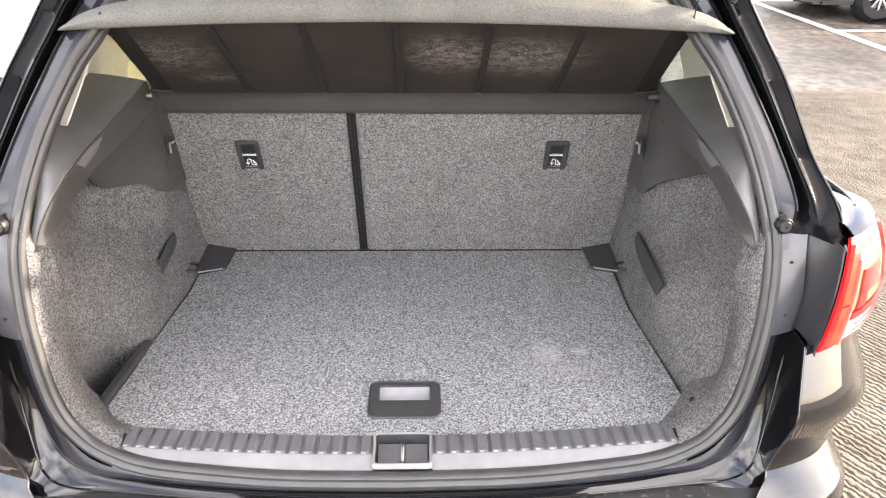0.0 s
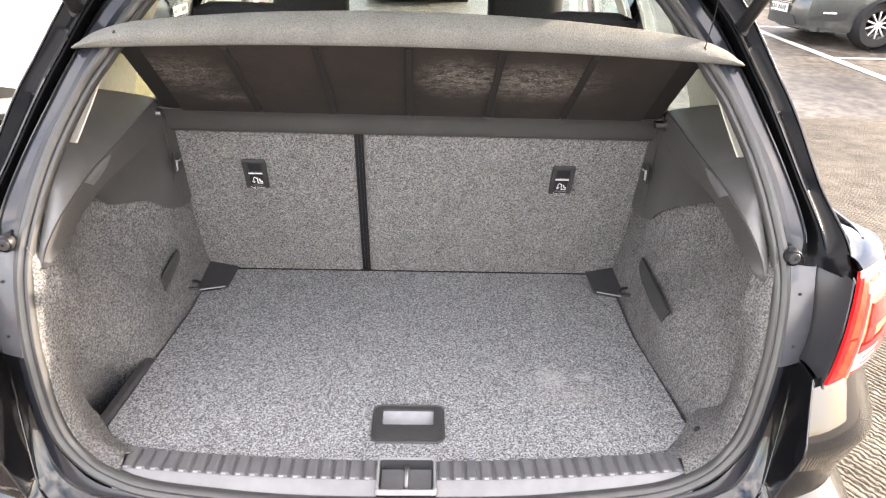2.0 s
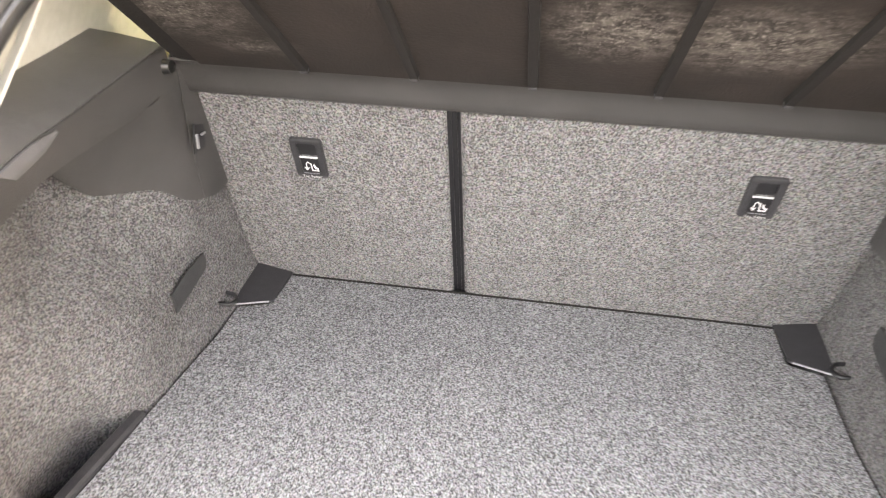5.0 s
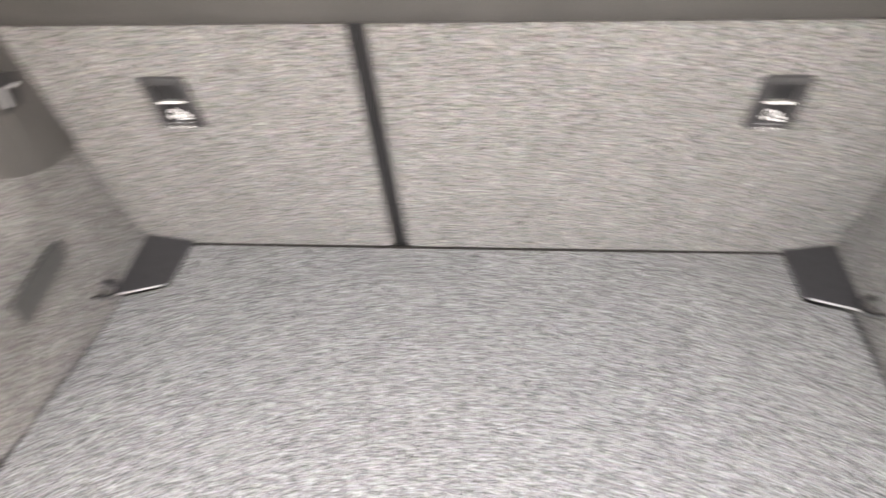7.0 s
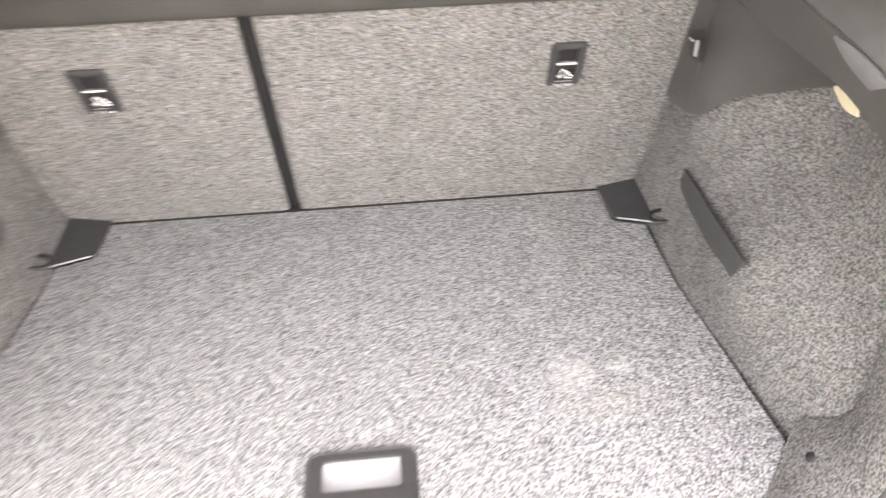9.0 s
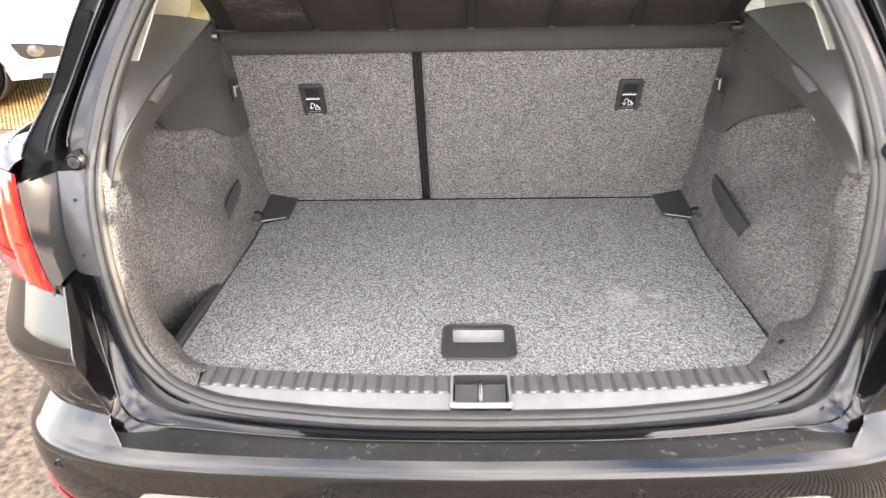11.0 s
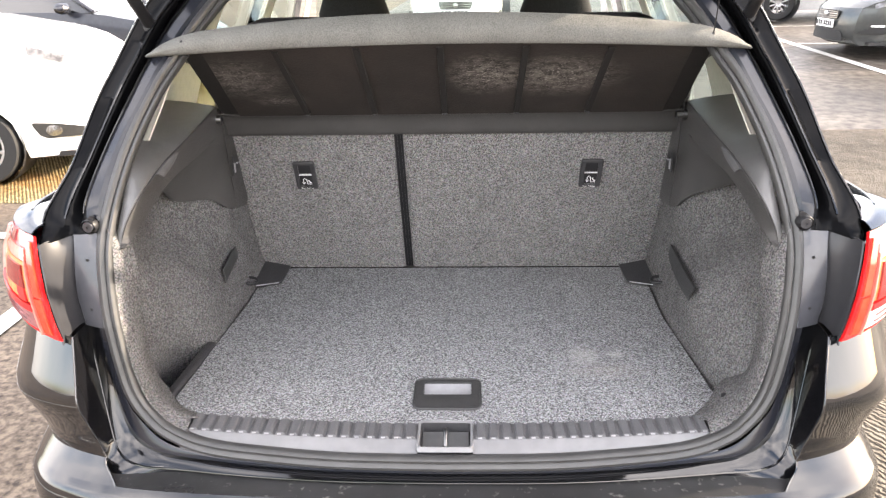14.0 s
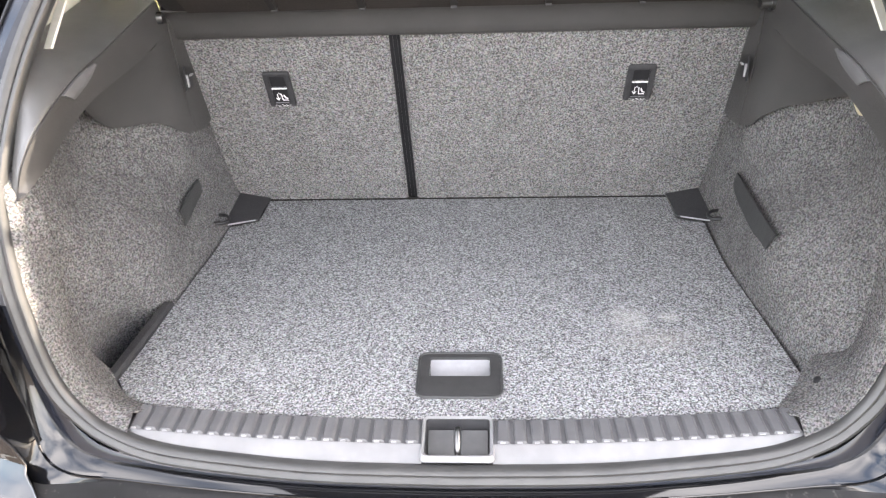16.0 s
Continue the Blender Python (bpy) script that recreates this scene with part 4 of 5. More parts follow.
    # strap plate and lashing eye
    lowc, topc = ([(.600, .634, .794), (.588, .50, .784), (.577, .372, .790)], [(.603, .640, .833), (.592, .50, .832), (.579, .350, .838)]) if s > 0 else ([(.603, .637, .802), (.602, .57, .789), (.600, .512, .779)], [(.606, .641, .833), (.604, .575, .829), (.601, .508, .820)])
    part("wall_strap", loft([crom(mx(lowc, s), 12), crom([Vector(p).lerp(Vector(q), .5) + Vector((-s * .003, 0, 0)) for p, q in zip(mx(lowc, s), mx(topc, s))], 12), crom(mx(topc, s), 12)], thick=.004, face=(-s, -.2, .2)), STRAP, car, "dark grey plastic strap plate")
    eye = sweep(crom(mx([(.614, .650, .716), (.584, .650, .714), (.573, .654, .713), (.567, .668, .713), (.573, .681, .715), (.584, .686, .717), (.614, .686, .719)], s), 20), circle(.0042, 8), up=(0, 0, 1))
    part("lashing_eye", eye, BLACK, car, "black wire lashing eye")
    # corner cover plate on the floor by the seat
    f = prism(mx([(.511, .843, .6845), (.511, .722, .684), (.518, .717, .684), (.582, .694, .685), (.590, .70, .690), (.592, .85, .705)], s), (0, 0, .004))
    cover = part("corner_cover", f, COVER, car, "black plastic floor corner cover")
    part("edge_trim", sweep(mx([(.519, .7175, .6865), (.581, .6925, .6875)], s), circle(.0020, 6), up=(0, 0, 1)), GREYLID, cover)

# side pocket lip on the passenger side of the floor, and dark gap lines along the panel
lip = lambda dx, z: crom([(-.588 - dx, .356, z), (-.596 - dx, .24, z), (-.604 - dx, .106, z)], 8)
part("pocket_lip", loft([lip(0, .676), lip(.001, .685), lip(.005, .689), lip(.020, .689), lip(.024, .685), lip(.025, .56)], thick=.003), PLASTIC, car, "black plastic lip of the side pocket")
part("pocket_floor", sheet(-.71, -.58, .02, .42, .57), CARPET, car)
part("boot_tub", box(-.59, .72, .05, .87, .60, .640, .005), BLACK, car)
part("floor_stop", moved(lathe([(0, .010), (.008, .010), (.012, .006), (.013, .001)], 14, "z"), Matrix.Translation((.583, .092, .704))), BLACK, car, "black round rubber floor stop")

# boot floor panel with its pull handle
floor = thing("boot_floor", "grey flecked carpeted boot floor panel with pull handle", "boot floor", (0, .45, .68))
outl = [(-.524, .844), (-.524, .718), (-.584, .694), (-.580, .60), (-.586, .50), (-.594, .352), (-.598, .24), (-.606, .125), (-.56, .070), (-.40, .048), (-.2, .034), (0, .030), (.2, .034), (.40, .048), (.56, .070), (.586, .125), (.580, .24), (.574, .352), (.566, .50), (.570, .60), (.576, .694), (.514, .718), (.514, .844)]
hx0, hx1, hy0, hy1 = -.052, .052, .128, .182
bm = bmesh.new()
vo = [bm.verts.new((x - math.copysign(.005, x) if abs(x) > .5 and .1 < y < .74 else x, y, .68)) for x, y in outl]
vi = [bm.verts.new((x, y, .68)) for x, y in ((hx0, hy0), (hx1, hy0), (hx1, hy1), (hx0, hy1))]
ed = [bm.edges.new((vo[i], vo[(i + 1) % len(vo)])) for i in range(len(vo))] + [bm.edges.new((vi[i], vi[(i + 1) % 4])) for i in range(4)]
bmesh.ops.triangle_fill(bm, edges=ed, use_beauty=True)
bmesh.ops.recalc_face_normals(bm, faces=bm.faces)
for f in bm.faces:
    if f.normal.z < 0:
        f.normal_flip()
thicken(bm, .018, (0, 0, 1))
part("panel", bm, FLOORCARPET, floor, smooth=False)
ring = [rounded(-.073, .073, .078, .195, .018), rounded(-.070, .070, .081, .192, .016), rounded(-.053, .053, .131, .181, .005), rounded(-.051, .051, .133, .179, .004)]
hnd = part("handle", loft([[(x, y, z) for x, y in r] for r, z in zip(ring, (.681, .6855, .6855, .664))], closed_v=True), HANDLE, floor, "black plastic pull handle surround")
part("surround_rim", sweep([Vector((x, y, .6846)) for x, y in rounded(-.0725, .0725, .0785, .1945, .018, 6)], circle(.0022, 6), up=(0, 0, 1), closed=True), STRAP, hnd)
part("handle_plate", loft([[(x, y, .6862 + .0015 * math.sin(math.pi * (y - .084) / .045)) for x in (-.064, -.03, 0, .03, .064)] for y in (.084, .092, .105, .118, .129)], thick=.002), HANDLE, hnd)
part("finger_recess", loft([[(x, y, z) for x in (-.052, 0, .052)] for y, z in ((.132, .669), (.150, .6695), (.168, .676), (.180, .681))], thick=.002), GREYLID, hnd, "light grey finger recess")

# rear seat backs
# thin black strip painted in for the shade under the seat backs
part("seat_gap_shade", box(-.60, .60, .839, .846, .679, .6825, .001), SHELFRIB, car)
ST, SB = Vector((0, .600, 1.27)), Vector((0, .846, .676))


def seat_pt(x, f, out=0.0):
    p = SB.lerp(ST, f)
    n = Vector((0, -(ST.z - SB.z), (ST.y - SB.y))).normalized()
    return Vector((x, p.y, p.z)) + n * out


def seat_f(z):
    return (z - SB.z) / (ST.z - SB.z)


for name, x0, x1, tx, lab in (("seat_backrest", -.604, -.149, -.404, "narrow carpet-backed folding seat back, upright"), ("seat_backrest", -.126, .604, .383, "wide carpet-backed folding seat back, upright")):
    st = thing(name, lab, "seat back", (0, .85, .68), group="rear seat backs")
    rows = []
    for x in (x0, x0 + .004, x0 + .012, *np.linspace(x0 + .03, x1 - .03, 8), x1 - .012, x1 - .004, x1):
        e = min(x - x0, x1 - x)
        rows.append([seat_pt(x, f, -.010 * (1 - min(1, e / .012)) ** 2) for f in np.linspace(0, 1, 16)])
    part("carpet_back", loft(rows, thick=.10), SHADEDCARPET, st, "grey flecked carpet on the seat back, darkened for the shelf's shade")
    # anchor cover with printed sign
    tilt = lambda x, z, o=0.003: seat_pt(x, seat_f(z), o)
    cz = 1.022
    q = rounded(tx - .030, tx + .030, .978, 1.066, .006, 3)
    hole = rounded(tx - .0175, tx + .0175, .991, 1.056, .003, 3)
    tag = part("anchor_cover", loft([[tilt(x, z, .0) for x, z in q], [tilt(tx + (x - tx) * .985, cz + (z - cz) * .985, .005) for x, z in q], [tilt(tx + (x - tx) * .93, cz + (z - cz) * .94, .0065) for x, z in q], [tilt(x, z, .006) for x, z in hole], [tilt(x, z, .0008) for x, z in hole]], closed_v=True), PLASTIC, st, "dark plastic anchor cover")
    part("recess_plate", loft([[tilt(tx + x, z, .0030) for x in (-.0172, .0172)] for z in (.992, 1.022)], thick=.001), BLACK, tag)
    part("recess_step", loft([[tilt(tx + x, z, .0012) for x in (-.0172, .0172)] for z in (1.028, 1.055)], thick=.001), BLACK, tag)
    part("white_line", loft([[tilt(tx + x, z, .0050) for x in (-.0172, .0172)] for z in (1.0235, 1.0265)], thick=.0012), WHITEPRINT, tag)
    part("lower_edge", loft([[tilt(tx + x, z, .0066) for x in (-.0150, .0150)] for z in (.9895, .9905)], thick=.0006), GREYLID, tag)
    P_ = lambda x, z: tilt(tx + x, z + .014, .0042)
    arrow = [sweep([P_(-.008, .996), P_(-.008, .982)], circle(.0010, 6)), sweep([P_(-.012, .987), P_(-.008, .981), P_(-.004, .987)], circle(.0010, 6)), sweep([P_(.001, .997), P_(.002, .981), P_(.014, .981)], circle(.0013, 6)), sweep([P_(.006, .994), P_(.009, .987), P_(.014, .985)], circle(.0018, 6)), sweep([P_(-.008, .996), P_(-.004, 1.0), P_(.000, .995)], circle(.0009, 6))]
    part("anchor_sign", joined(*arrow), WHITEPRINT, tag, "white printed child seat anchor sign")
    cu = bpy.data.curves.new("caption", "FONT")
    cu.body, cu.size, cu.align_x, cu.align_y = "Top Tether", .0078, "CENTER", "CENTER"
    tmp = bpy.data.objects.new("caption", cu)
    scene.collection.objects.link(tmp)
    deps = bpy.context.evaluated_depsgraph_get()
    me = bpy.data.meshes.new_from_object(tmp.evaluated_get(deps))
    bpy.data.objects.remove(tmp)
    tb = bmesh.new()
    tb.from_mesh(me)
    n = Vector((0, -(ST.z - SB.z), (ST.y - SB.y))).normalized()
    ux, uz = Vector((1, 0, 0)), (ST - SB).normalized()
    o = tilt(tx, .983, .0072)
    for v in tb.verts:
        v.co = o + ux * v.co.x + uz * v.co.y
    part("caption", tb, WHITEPRINT, tag, "white words Top Tether", smooth=False)
    hx = -.392 if x1 < 0 else .394
    part("headrest", loft([[(hx + .118 * math.copysign(abs(math.cos(a)) ** .45, math.cos(a)) * k, .64 + .045 * math.copysign(abs(math.sin(a)) ** .6, math.sin(a)) * k, z) for a in np.linspace(0, 2 * math.pi, 25)[:-1]] for z, k in ((1.295, .01), (1.297, .75), (1.31, .95), (1.35, 1), (1.40, .98), (1.43, .88), (1.442, .6), (1.444, .01))], closed_v=True), SEATCLOTH, st, "black cloth headrest")
# dark channel between the two seat backs
part("seat_gap_channel", joined(box(-.152, -.123, 0, .62, -.05, -.012), box(-.143, -.141, 0, .62, -.014, -.008), box(-.134, -.132, 0, .62, -.014, -.008)), BLACK, car).matrix_basis = Matrix(((1, 0, 0, 0), (0, (ST - SB).normalized().y, -(ST.z - SB.z) / (ST - SB).length, SB.y), (0, (ST - SB).normalized().z, (ST.y - SB.y) / (ST - SB).length, SB.z), (0, 0, 0, 1)))

# front seats seen over the shelf
for x in (-.37, .37):
    fs = thing("front_seat", "black cloth front seat with headrest", "seat", (x, 1.9, .3), group="front seats")
    part("backrest", loft([[(x + .25 * k * math.copysign(abs(math.cos(a)) ** .5, math.cos(a)), yy + .07 * math.copysign(abs(math.sin(a)) ** .7, math.sin(a)), z) for a in np.linspace(0, 2 * math.pi, 25)[:-1]] for z, k, yy in ((.55, .9, 1.75), (.8, 1, 1.68), (1.1, 1, 1.60), (1.22, .8, 1.57), (1.25, .3, 1.565))], closed_v=True), SEATCLOTH, fs)
    part("headrest", loft([[(x + .13 * k * math.copysign(abs(math.cos(a)) ** .5, math.cos(a)), 1.55 + .05 * math.copysign(abs(math.sin(a)) ** .7, math.sin(a)) * k, z) for a in np.linspace(0, 2 * math.pi, 25)[:-1]] for z, k in ((1.26, .05), (1.265, .8), (1.32, 1), (1.40, 1), (1.455, .85), (1.465, .05))], closed_v=True), SEATCLOTH, fs)
    part("cushion", box(x - .25, x + .25, 1.7, 2.2, .38, .55, .05, 3), SEATCLOTH, fs)
part("dashboard", box(-.74, .74, 2.45, 2.85, .55, .98, .05, 3), BLACK, car)

# parcel shelf, tipped up on its hinge
shelf = thing("parcel_shelf", "grey felt parcel shelf with stained dark underside, tipped up", "parcel shelf", (0, .57, 1.22))
part("hinge_bar", loft([crom([(x, .585, 1.213), (x, .603, 1.206), (x, .622, 1.178), (x, .634, 1.150), (x, .650, 1.148)], 8) for x in np.linspace(-.584, .584, 20)], thick=.004), TRIM, shelf, "dark plastic hinge bar")
Hh, Ff = Vector((0, .578, 1.212)), Vector((0, .300, 1.397))
nrm = Vector((0, -(Ff.z - Hh.z), (Ff.y - Hh.y))).normalized()
rows = []
for i in range(41):
    q = -1 + i / 20
    row = []
    for k in range(9):
        f = k / 8
        p = Hh.lerp(Ff, f)
        row.append((q * (.527 - .027 * f), p.y, p.z + .012 * (1 - q * q) * f))
    rows.append(row)
board = part("board", loft(rows, thick=.012), SHELFUNDER, shelf, "dark brown fibre underside with pale scuffs")
for s in (1, -1):
    part("edge_flap", loft([[Hh.lerp(Ff, k / 8) + Vector((s * (.527 - .027 * k / 8) - s * .001, 0, 0)) + nrm * o + Vector((s * e, 0, 0)) for o, e in ((.000, 0), (-.004, .004), (-.005, .030), (-.008, .046), (-.016, .050))] for k in range(9)], thick=.003, face=(0, -1, -.5)), SHELFRIB, board, "black felt edge flap")
for x in (-.350, -.182, -.009, .167, .340):
    a, b = Hh.lerp(Ff, .07) + Vector((x, 0, .001)), Ff + Vector((x, .01, .004 + .012 * (1 - (x / .5) ** 2) - .006))
    part("rib_clip", box(x - .006, x + .006, a.y - .004, a.y + .006, a.z - .012, a.z - .004, .001), COVER, board)
    part("rib", sweep([a + nrm * .004, b + nrm * .004], [(-.008, -.004), (-.006, .005), (.006, .005), (.008, -.004)], up=nrm), SHELFRIB, board)
rows = []
for i in range(73):
    q = math.sin(math.pi / 2 * (-1 + i / 36))
    e = max(0.0, 1 - abs(q) ** 2.2)
    h = (.034 + .026 * e) * max(.06, 1 - max(0.0, (abs(q) - .80) / .20) ** 2) ** .5
    base = Vector((q * .610, .292, 1.391 + .018 * (1 - q * q)))
    row = []
    for k in range(12):
        a = radians(-100 + 200 * k / 11)
        row.append(base + Vector((0, -.012 * math.cos(a) + .016 * max(0, math.sin(a)) * 1.2, h * (.5 + .5 * math.sin(a)))))
    back = Vector((q * .52, base.y + .22, base.z - .09 + h * .2))
    row += [row[-1].lerp(back, .3) + Vector((0, 0, .012)), row[-1].lerp(back, .65) + Vector((0, 0, .008)), back]
    rows.append(row)
part("felt_top", loft(rows, thick=.003), SHELFTOP, shelf, "grey felt top and rolled front edge")
for s in (1, -1):
    part("hinge_pin", moved(lathe([(-.03, .001), (-.03, .009), (-.012, .009), (-.012, .013), (0, .013), (.016, .010), (.016, .001)], 14), Matrix.Translation((s * .590, .575, 1.205))), DARKSTEEL, shelf)
    part("cord_eyelet", moved(lathe([(-.006, .004), (.001, .004), (.004, .002), (.005, .0005)], 10, "z"), Matrix.Translation((s * .534, .290, 1.420))), BLACK, shelf)
part("lifting_cord", sweep([(.534, .290, 1.424), (.520, .24, 1.475), (.500, .18, 1.545), (.47, .08, 1.66), (.45, .02, 1.74)], circle(.0013, 6)), BLACK, shelf, "thin black lifting cord")

# sill trim with ribs and the lock
def sill_front(x):
    return .022 + .034 * (abs(x) / .536) ** 2


def sill_rear(x):
    return -.034 + .030 * (abs(x) / .536) ** 2


halves = (np.linspace(-.534, -.054, 18), np.linspace(.054, .534, 18))
# one plastic in two tones: rear face painted lit, ribbed top painted shaded
sill = part("sill_trim", joined(*[loft([[(x, sill_rear(x) + .001, .6904), (x, sill_rear(x) - .003, .6895), (x, sill_rear(x) - .024, .674), (x, sill_rear(x) - .027, .660)] for x in xs], thick=-.003) for xs in halves]), SILL, car, "grey plastic rear face of the sill trim, toned paler for sky light")
plate = part("sill_plate", joined(*[loft([[(x, sill_front(x) + .012, .676), (x, sill_front(x), .686), (x, sill_front(x) - .006, .6895), (x, sill_rear(x) + .0015, .6895)] for x in xs], thick=-.003) for xs in halves]), SHADEDSILL, sill, "ribbed plastic top of the sill trim, shade put into its tone")
for s in (1, -1):
    for k in range(18):
        x = s * (.070 + .0262 * k)
        a, b = sill_front(x) - .004, sill_rear(x) + .002
        prof_ = [(-.0095, .6897), (-.0075, .6930), (-.0060, .6938), (.0050, .6938), (.0080, .6925), (.0110, .6897)]
        bm = loft([[(x + dx, a, .6896), (x + dx, a - .003, z), (x + dx, b + .003, z), (x + dx, b, .6896)] for dx, z in prof_])
        bmesh.ops.holes_fill(bm, edges=bm.edges[:])
        bmesh.ops.recalc_face_normals(bm, faces=bm.faces)
        rib = part("rib", bm, SHADEDSILL, plate, smooth=False)
        # pale block stands in for the glint on the rib's rear edge
        part("rib_glint", box(x - .0050, x + .003, b - .0005, b + .0016, .6905, .6932), GREYLID, rib, smooth=False)
lx0, lx1, ly0, ly1 = -.053, .053, -.056, .022
rim = [rounded(lx0 - .004, lx1 + .004, ly0 - .006, ly1 + .004, .008, 4), rounded(lx0, lx1, ly0, ly1, .007, 4), rounded(lx0 + .003, lx1 - .003, ly0 + .002, ly1 - .003, .006, 4), rounded(lx0 + .006, lx1 - .006, ly0 + .004, ly1 - .006, .006, 4), rounded(-.004, .004, -.02, -.012, .002, 4)]
zr = (lambda y: .686 + .0045 * min(1, (y + .056) / .03) if y < -.026 else .6905)
lock = part("lock_cover", loft([[(x, y, zr(y) + dz if dz > -.02 else .640) for x, y in r] for r, dz in zip(rim, (-.004, .003, .001, -.03, -.03))], closed_v=True), PLASTIC, car, "plastic lock recess in the sill")
part("rim", loft([[(x, y, zr(y) + dz) for x, y in r] for r, dz in zip([rounded(lx0 - .004, lx1 + .004, ly0 - .006, ly1 + .004, .008, 4), rounded(lx0 - .001, lx1 + .001, ly0 - .001, ly1 + .001, .007, 4), rounded(lx0 + .003, lx1 - .003, ly0 + .003, ly1 - .003, .006, 4)], (-.003, .0045, .002))], closed_v=True), SILL, lock, "pale grey rim")
wallrow = lambda y, z: [(x, y, z) for x in (-.047, -.02, .02, .047)]
part("recess_wall", loft([wallrow(.013, .674), wallrow(.010, .672), wallrow(-.024, .654), wallrow(-.027, .650)], thick=.004), RECESS, lock, "grey slanted recess wall")
part("recess_base", loft([wallrow(-.027, .651), wallrow(-.040, .650), wallrow(-.054, .652)], thick=.004), PLASTIC, lock)
part("striker", sweep(crom([(0, .004, .664), (0, .002, .684), (0, -.004, .690), (0, -.020, .682), (0, -.033, .670), (0, -.037, .650)], 18), circle(.0050, 10), up=(1, 0, 0)), DARKSTEEL, lock, "steel lock striker loop")

# ---- other parked cars ----
def parked_car(label, paint, at, turn, length=4.2, width=1.78, height=1.47, spokes=10, blind_plate=True, wide_grille=False, lift=0.0):
    """A whole parked car; its nose is at the local origin, looking along +y."""
    c = thing("parked_car", label, "car", group="parked cars")
    hw = width / 2
    yw = (-.86, -.86 - length * .61)

    def hwid(y):
        f = -y / length
        k = 1.0
        if f < .20:
            k = 1 - .30 * ((.20 - f) / .20) ** 2.4
        if f > .85:
            k = 1 - .14 * ((f - .85) / .15) ** 2
        return hw * k

    def top(y):
        return table(-y / length, [(0, .68), (.04, .78), (.10, .86), (.24, .97), (.30, 1.0), (.9, 1.04), (1, .98)]) + lift

    def pt(y, v, s):
        zb = .20
        for w in yw:
            if abs(y - w) < .36:
                zb = max(zb, .30 + math.sqrt(.36 ** 2 - (y - w) ** 2))
        z = zb + (top(y) - zb) * v
        k = table(z, [(.2, .94), (.35, .98), (.55, 1.0), (.8, .985), (1.04 + lift, .93)])
        return (s * hwid(y) * k, y, z)

    ys = sorted(set([0, -.03, -.07, -.12, -.2, -.3, -.4] + [w + d for w in yw for d in np.linspace(-.36, .36, 15)] + list(np.linspace(-1.4, -length, 14))), reverse=True)
    for s in (1, -1):
        part("side_panel", loft([[pt(y, v / 8, s) for v in range(9)] for y in ys], thick=.004), paint, c)
        for w in yw:
            wheel = part("wheel", moved(lathe([(-.10, .19), (-.10, .30), (-.085, .312), (-.04, .318), (.04, .318), (.085, .312), (.10, .30), (.10, .215)], 36), Matrix.Translation((s * (hw - .11), w, .318))), TYRE, c, "black road tyre")
            bits = [lathe([(-.05, .215), (.09, .215), (.09, .195), (.02, .19), (-.05, .19)], 32), lathe([(.0, .05), (.075, .045), (.08, .001)], 16)]
            for k in range(spokes):
                bits.append(moved(box(.04, .08, -.013, .013, .03, .20, .004), Matrix.Rotation(2 * math.pi * k / spokes, 4, "X")))
            rim = joined(*bits)
            if s < 0:
                moved(rim, Matrix.Diagonal((-1, 1, 1, 1)))
                bmesh.ops.reverse_faces(rim, faces=rim.faces)
            part("rim", moved(rim, Matrix.Translation((s * (hw - .11), w, .318))), RIM, wheel, "silver alloy rim")
            part("arch_liner", moved(lathe([(-.25, .35), (.09, .352)], 24), Matrix.Translation((s * (hw - .12), w, .318))), BLACK, c)
    # bonnet
    rows = []
    for f in np.linspace(0, 1, 12):
        y = -.0 - length * .30 * f
        rows.append([(hwid(y) * .955 * q / 8, y + .12 * (1 - (q / 8) ** 2) * (1 - f), top(y) + .05 * (1 - (q / 8) ** 2) * min(1, f * 3 + .1)) for q in range(-8, 9)])
    part("bonnet", loft(rows, thick=.004), paint, c)
    # front
    zz = [.18, .22, .30, .40, .52, .62, .685]
    off = [-.06, .0, .05, .06, .05, .03, .0]
    if lift:
        zz, off = zz[:-1] + [.685, .685 + lift * .5, .685 + lift], off[:-1] + [.02, .0, -.03]
    rows = []
    for z, o in zip(zz, off):
        k = 1.0 if z > .3 else .97
        row = [(hwid(0) * q / 8 * k, .12 * (1 - (q / 8) ** 2) + o, z) for q in range(-8, 9)]
        wrap_k = table(z, [(.2, .94), (.35, .98), (.55, 1.0), (.8, .985)]) * 1.004
        ends = [(hwid(y) * wrap_k, y + o * .3, z) for y in (-.03, -.08, -.16)]
        rows.append([(-x, y, zq) for x, y, zq in reversed(ends)] + row + ends)
    part("front_bumper", loft(rows, thick=.005), paint, c)
    fy = lambda x, o: .12 * (1 - (x / hwid(0)) ** 2) + o
    gw, gz = (.52, (.50, .54, .58, .62, .66)) if wide_grille else (.30, (.54, .57, .60, .63))
    gr = part("grille", loft([[(x, fy(x, .052), z) for x in np.linspace(-gw * k, gw * k, 13)] for z, k in ((gz[0] - .02, .86), (gz[1], .95), (gz[-2], 1), (gz[-1] + .02, .98))], thick=.01), BLACK, c, "black grille")
    for z in gz:
        part("bar", loft([[(x, fy(x, .072), z + d) for x in np.linspace(-gw * .95, gw * .95, 13)] for d in (-.007, .007)], thick=.006), CHROME, gr, "chrome grille bar")
    part("badge", moved(lathe([(0, .048), (.012, .044), (.016, .001)], 14, "y"), Matrix.Translation((0, fy(0, .080), (gz[0] + gz[-1]) / 2))), CHROME, gr, "plain chrome badge")
    part("lower_intake", loft([[(x, fy(x, .066), z) for x in np.linspace(-.45 * k, .45 * k, 9)] for z, k in ((.23, 1), (.29, .97), (.34, .9), (.38, .8))], thick=.01), TYRE, c, "black lower air intake")
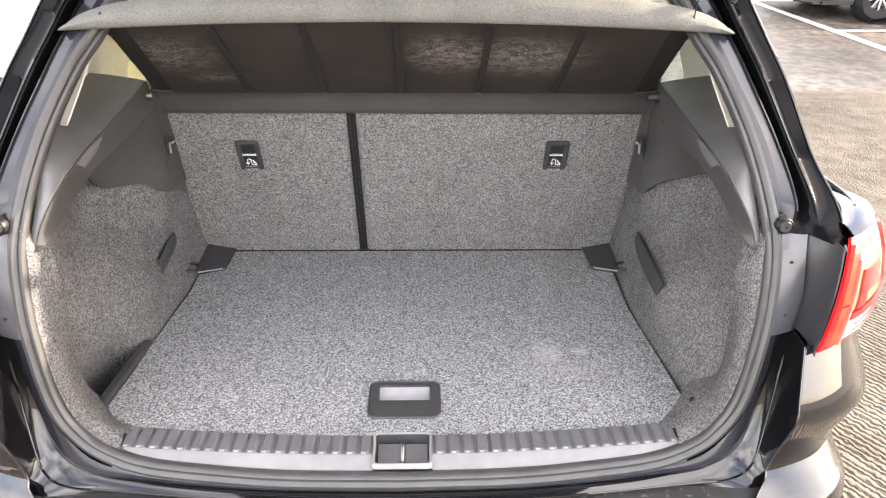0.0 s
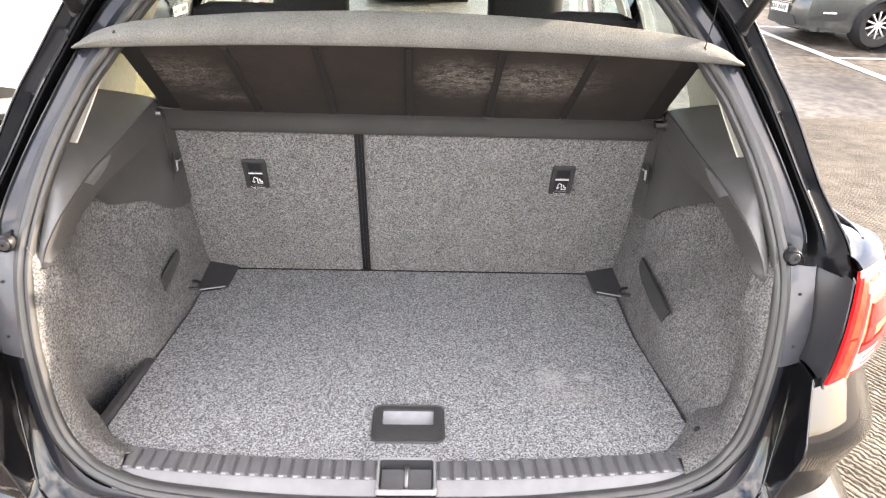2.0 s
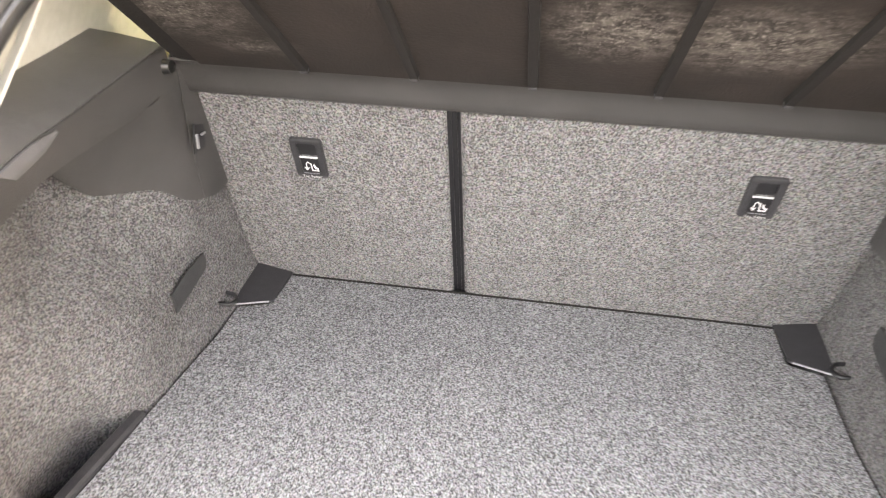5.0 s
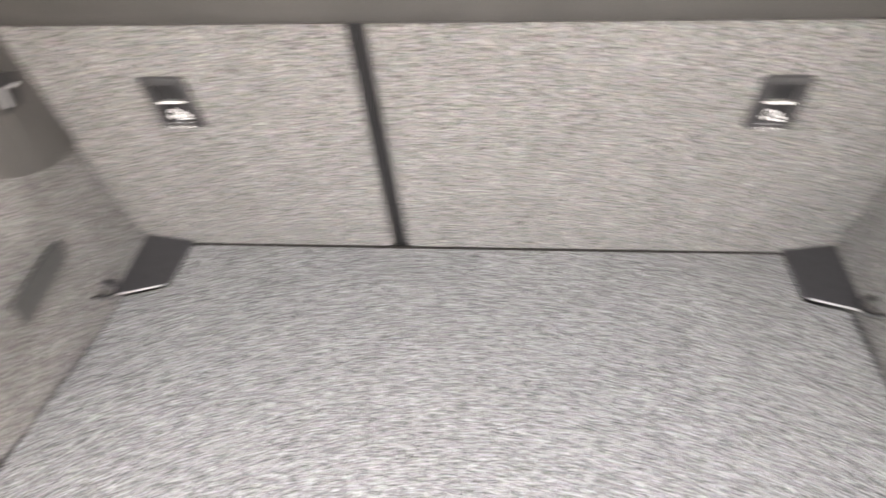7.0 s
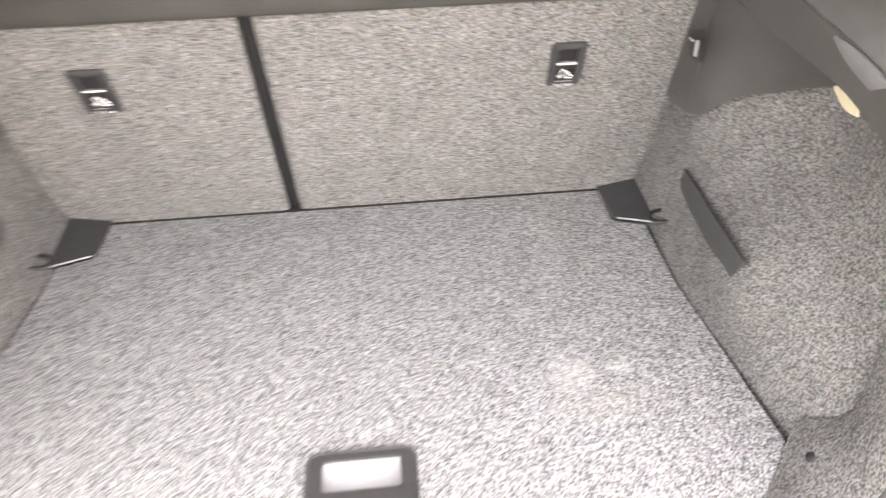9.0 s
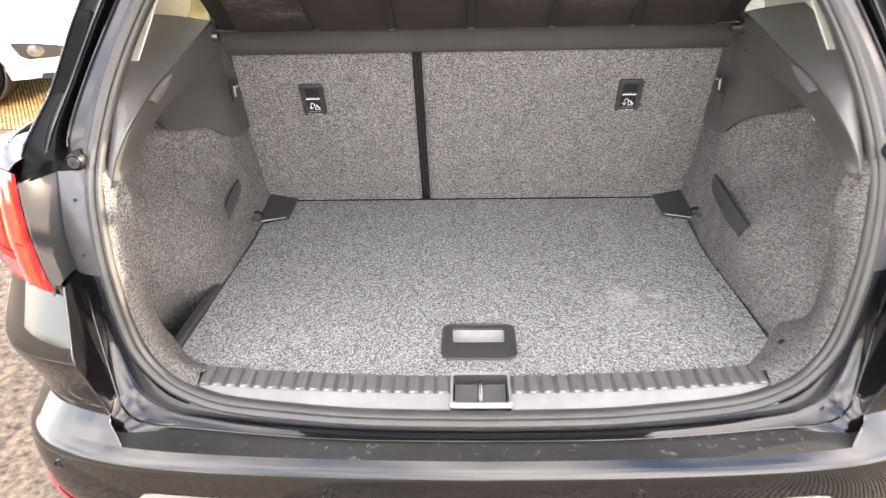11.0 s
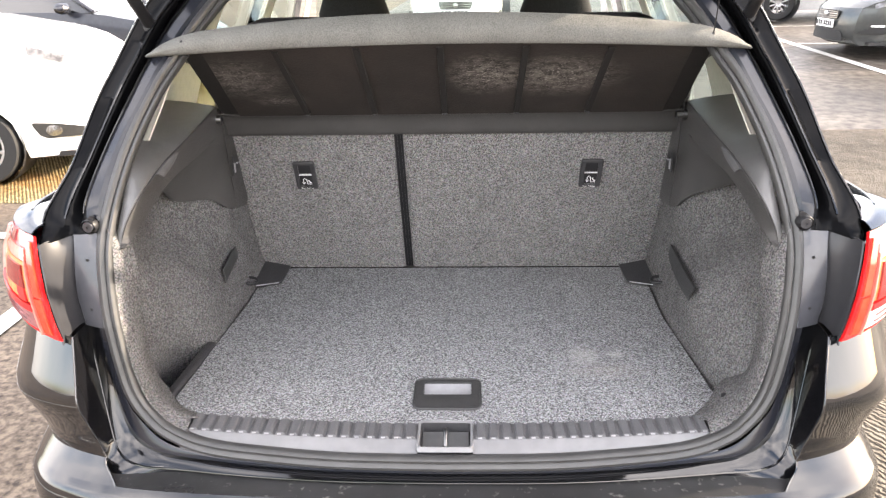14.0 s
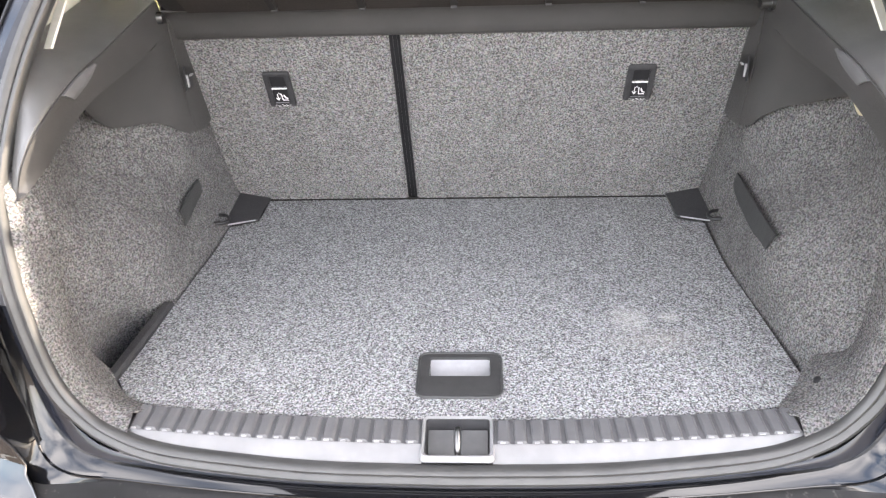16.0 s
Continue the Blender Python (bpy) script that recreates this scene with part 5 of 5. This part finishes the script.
    if blind_plate:
        pl = part("number_plate", loft([[(x, fy(0, .075), z) for x in (-.26, .26)] for z in (.405, .515)], thick=.006), WHITEPRINT, c, "white number plate with dark bars")
        for k in range(7):
            x = -.21 + .065 * k + (.03 if k > 3 else 0)
            part("bar", box(x, x + .042, fy(0, .082), fy(0, .086), .425, .495), BLACK, pl, smooth=False)
    for s in (1, -1):
        part("headlamp", loft([[(s * hwid(y) * k, y + .05 * (1 - k), top(y) - d) for y, k in ((.0, .80), (-.06, .90), (-.14, .965), (-.24, .975), (-.36, .97))] for d in (.02, .055, .085)], thick=.02), HEADLENS, c, "clear headlamp over a grey housing")
        def wrap(y, z, o=.006):
            v = (z - .2) / (top(y) - .2)
            p = pt(y, v, s)
            o += .024 * min(1, max(0, (y + .24) / .12))
            return Vector((p[0] + s * o, p[1] + o * .5, p[2]))
        fog = part("fog_lamp_recess", loft([[wrap(y, z0 + (z1 - z0) * k / 4) for k in range(5)] for y, z0, z1 in ((.03, .345, .352), (-.03, .345, .385), (-.10, .345, .415), (-.18, .345, .435), (-.26, .345, .455), (-.34, .345, .468), (-.39, .375, .474), (-.425, .455, .476))], thick=.004, face=(s, .5, 0)), TYRE, c, "dark fog lamp recess")
        if not wide_grille:
            part("light_bar", loft([[wrap(y, z, .016) for z in (.440, .452, .464)] for y in (-.12, -.17, -.22, -.27)], thick=.006, face=(s, .5, 0)), WHITEPRINT, fog, "white running light bar")
        else:
            part("fog_lamp", loft([[wrap(-.29 + .055 * r * math.cos(a), .405 + .045 * r * math.sin(a), .009 + .006 * (1 - r)) for a in np.linspace(0, 2 * math.pi, 17)[:-1]] for r in (1, .7, .3, .02)], closed_v=True), CHROME, fog)
        part("mirror", moved(loft([[(.11 * math.cos(a) * k, yy, .07 * math.sin(a) * k) for a in np.linspace(0, 2 * math.pi, 15)[:-1]] for yy, k in ((-.05, .8), (0, 1), (.06, .8), (.09, .2))], closed_v=True), Matrix.Translation((s * (hw + .07), -length * .345, 1.06 + lift))), paint, c)
    # cabin
    gh = [(-length * .28, 1.0, .90, 1.005 + lift), (-length * .34, 1.0, .84, 1.17 + lift), (-length * .44, 1.0, .72, height - .06), (-length * .50, 1, .70, height), (-length * .66, 1, .70, height), (-length * .84, 1, .70, height - .06), (-length * .94, 1, .76, height - .22), (-length * .985, 1, .86, 1.04 + lift)]
    rows = []
    for y, _, k, z in gh:
        base = top(y) - .01
        w0, w1 = hwid(y) * .93, hwid(y) * k
        row = []
        for q in range(-10, 11):
            a = abs(q) / 10
            sg = 1 if q >= 0 else -1
            if a > .6:
                f = (a - .6) / .4
                row.append((sg * (w1 + (w0 - w1) * f), y, z + (base - z) * f))
            else:
                row.append((sg * w1 * a / .6, y, z + .035 * (1 - (a / .6) ** 2)))
        rows.append(row)
    part("window_band", loft(rows, thick=.004), DARKGLASS, c, "dark tinted windows all round")
    rr = []
    for y, _, k, z in gh[2:6]:
        w1 = hwid(y) * k
        rr.append([(w1 * q / 8 * 1.01, y, z + .006 + .035 * (1 - (q / 8) ** 2)) for q in range(-8, 9)])
    part("roof", loft(rr, thick=.004), paint, c)
    for s in (1, -1):
        part("front_pillar", sweep([Vector((s * (hwid(gh[i][0]) * gh[i][2]) * 1.005, gh[i][0], gh[i][3] + .004)) for i in (0, 1, 2)], circle(.03, 8)), paint, c)
        for yy in (-length * .58, -length * .80):
            part("side_pillar", sweep([(s * hwid(yy) * .932, yy, top(yy)), (s * hwid(yy) * .71, yy - .03, height - .02)], circle(.03, 8)), paint, c)
    part("rear_panel", loft([[(hwid(-length) * q / 8 * .97, -length - .06 * (1 - (q / 8) ** 2), z) for q in range(-8, 9)] for z in (.22, .4, .6, .8, .98 + lift)], thick=.005), paint, c)
    part("underbody", box(-hw * .85, hw * .85, -length + .1, -.1, .19, .23), BLACK, c)
    c.matrix_basis = pose(at[0], at[1], rise(at[1]), 0, 0, turn)
    return c


WHITEPAINT = mat("white_car_paint", (0.80, 0.80, 0.80), 0.2, 0, (0.76, 0.76, 0.76), 20, coat=1.0)
HEADLENS = mat("headlamp_lens", (0.30, 0.31, 0.33), 0.1, 0, (0.08, 0.08, 0.09), 14, coat=1.0)
GREYPAINT = mat("grey_car_paint", (0.052, 0.055, 0.054), 0.25, 0.2, (0.046, 0.049, 0.048), 20, coat=0.4)
BLUEPAINT = mat("dark_blue_car_paint", (0.022, 0.024, 0.032), 0.25, 0, (0.018, 0.020, 0.027), 20, coat=0.3)
SILVERPAINT = mat("silver_car_paint", (0.55, 0.56, 0.57), 0.25, 0.4, (0.5, 0.51, 0.52), 20, coat=1.0)
parked_car("white parked car with dark fog lamp recess", WHITEPAINT, (-3.07, 5.05), -80, height=1.66, blind_plate=False, wide_grille=True, lift=.23)
parked_car("grey parked hatchback with white number plate", GREYPAINT, (5.62, 10.1), 90)
parked_car("silver parked car beyond the grey hatchback", SILVERPAINT, (5.37, 14.7), 90)
parked_car("dark blue parked car behind the white car", BLUEPAINT, (-3.19, 8.22), -90)
parked_car("white parked car facing, seen through the windscreen", WHITEPAINT, (-0.17, 12.27), 180)
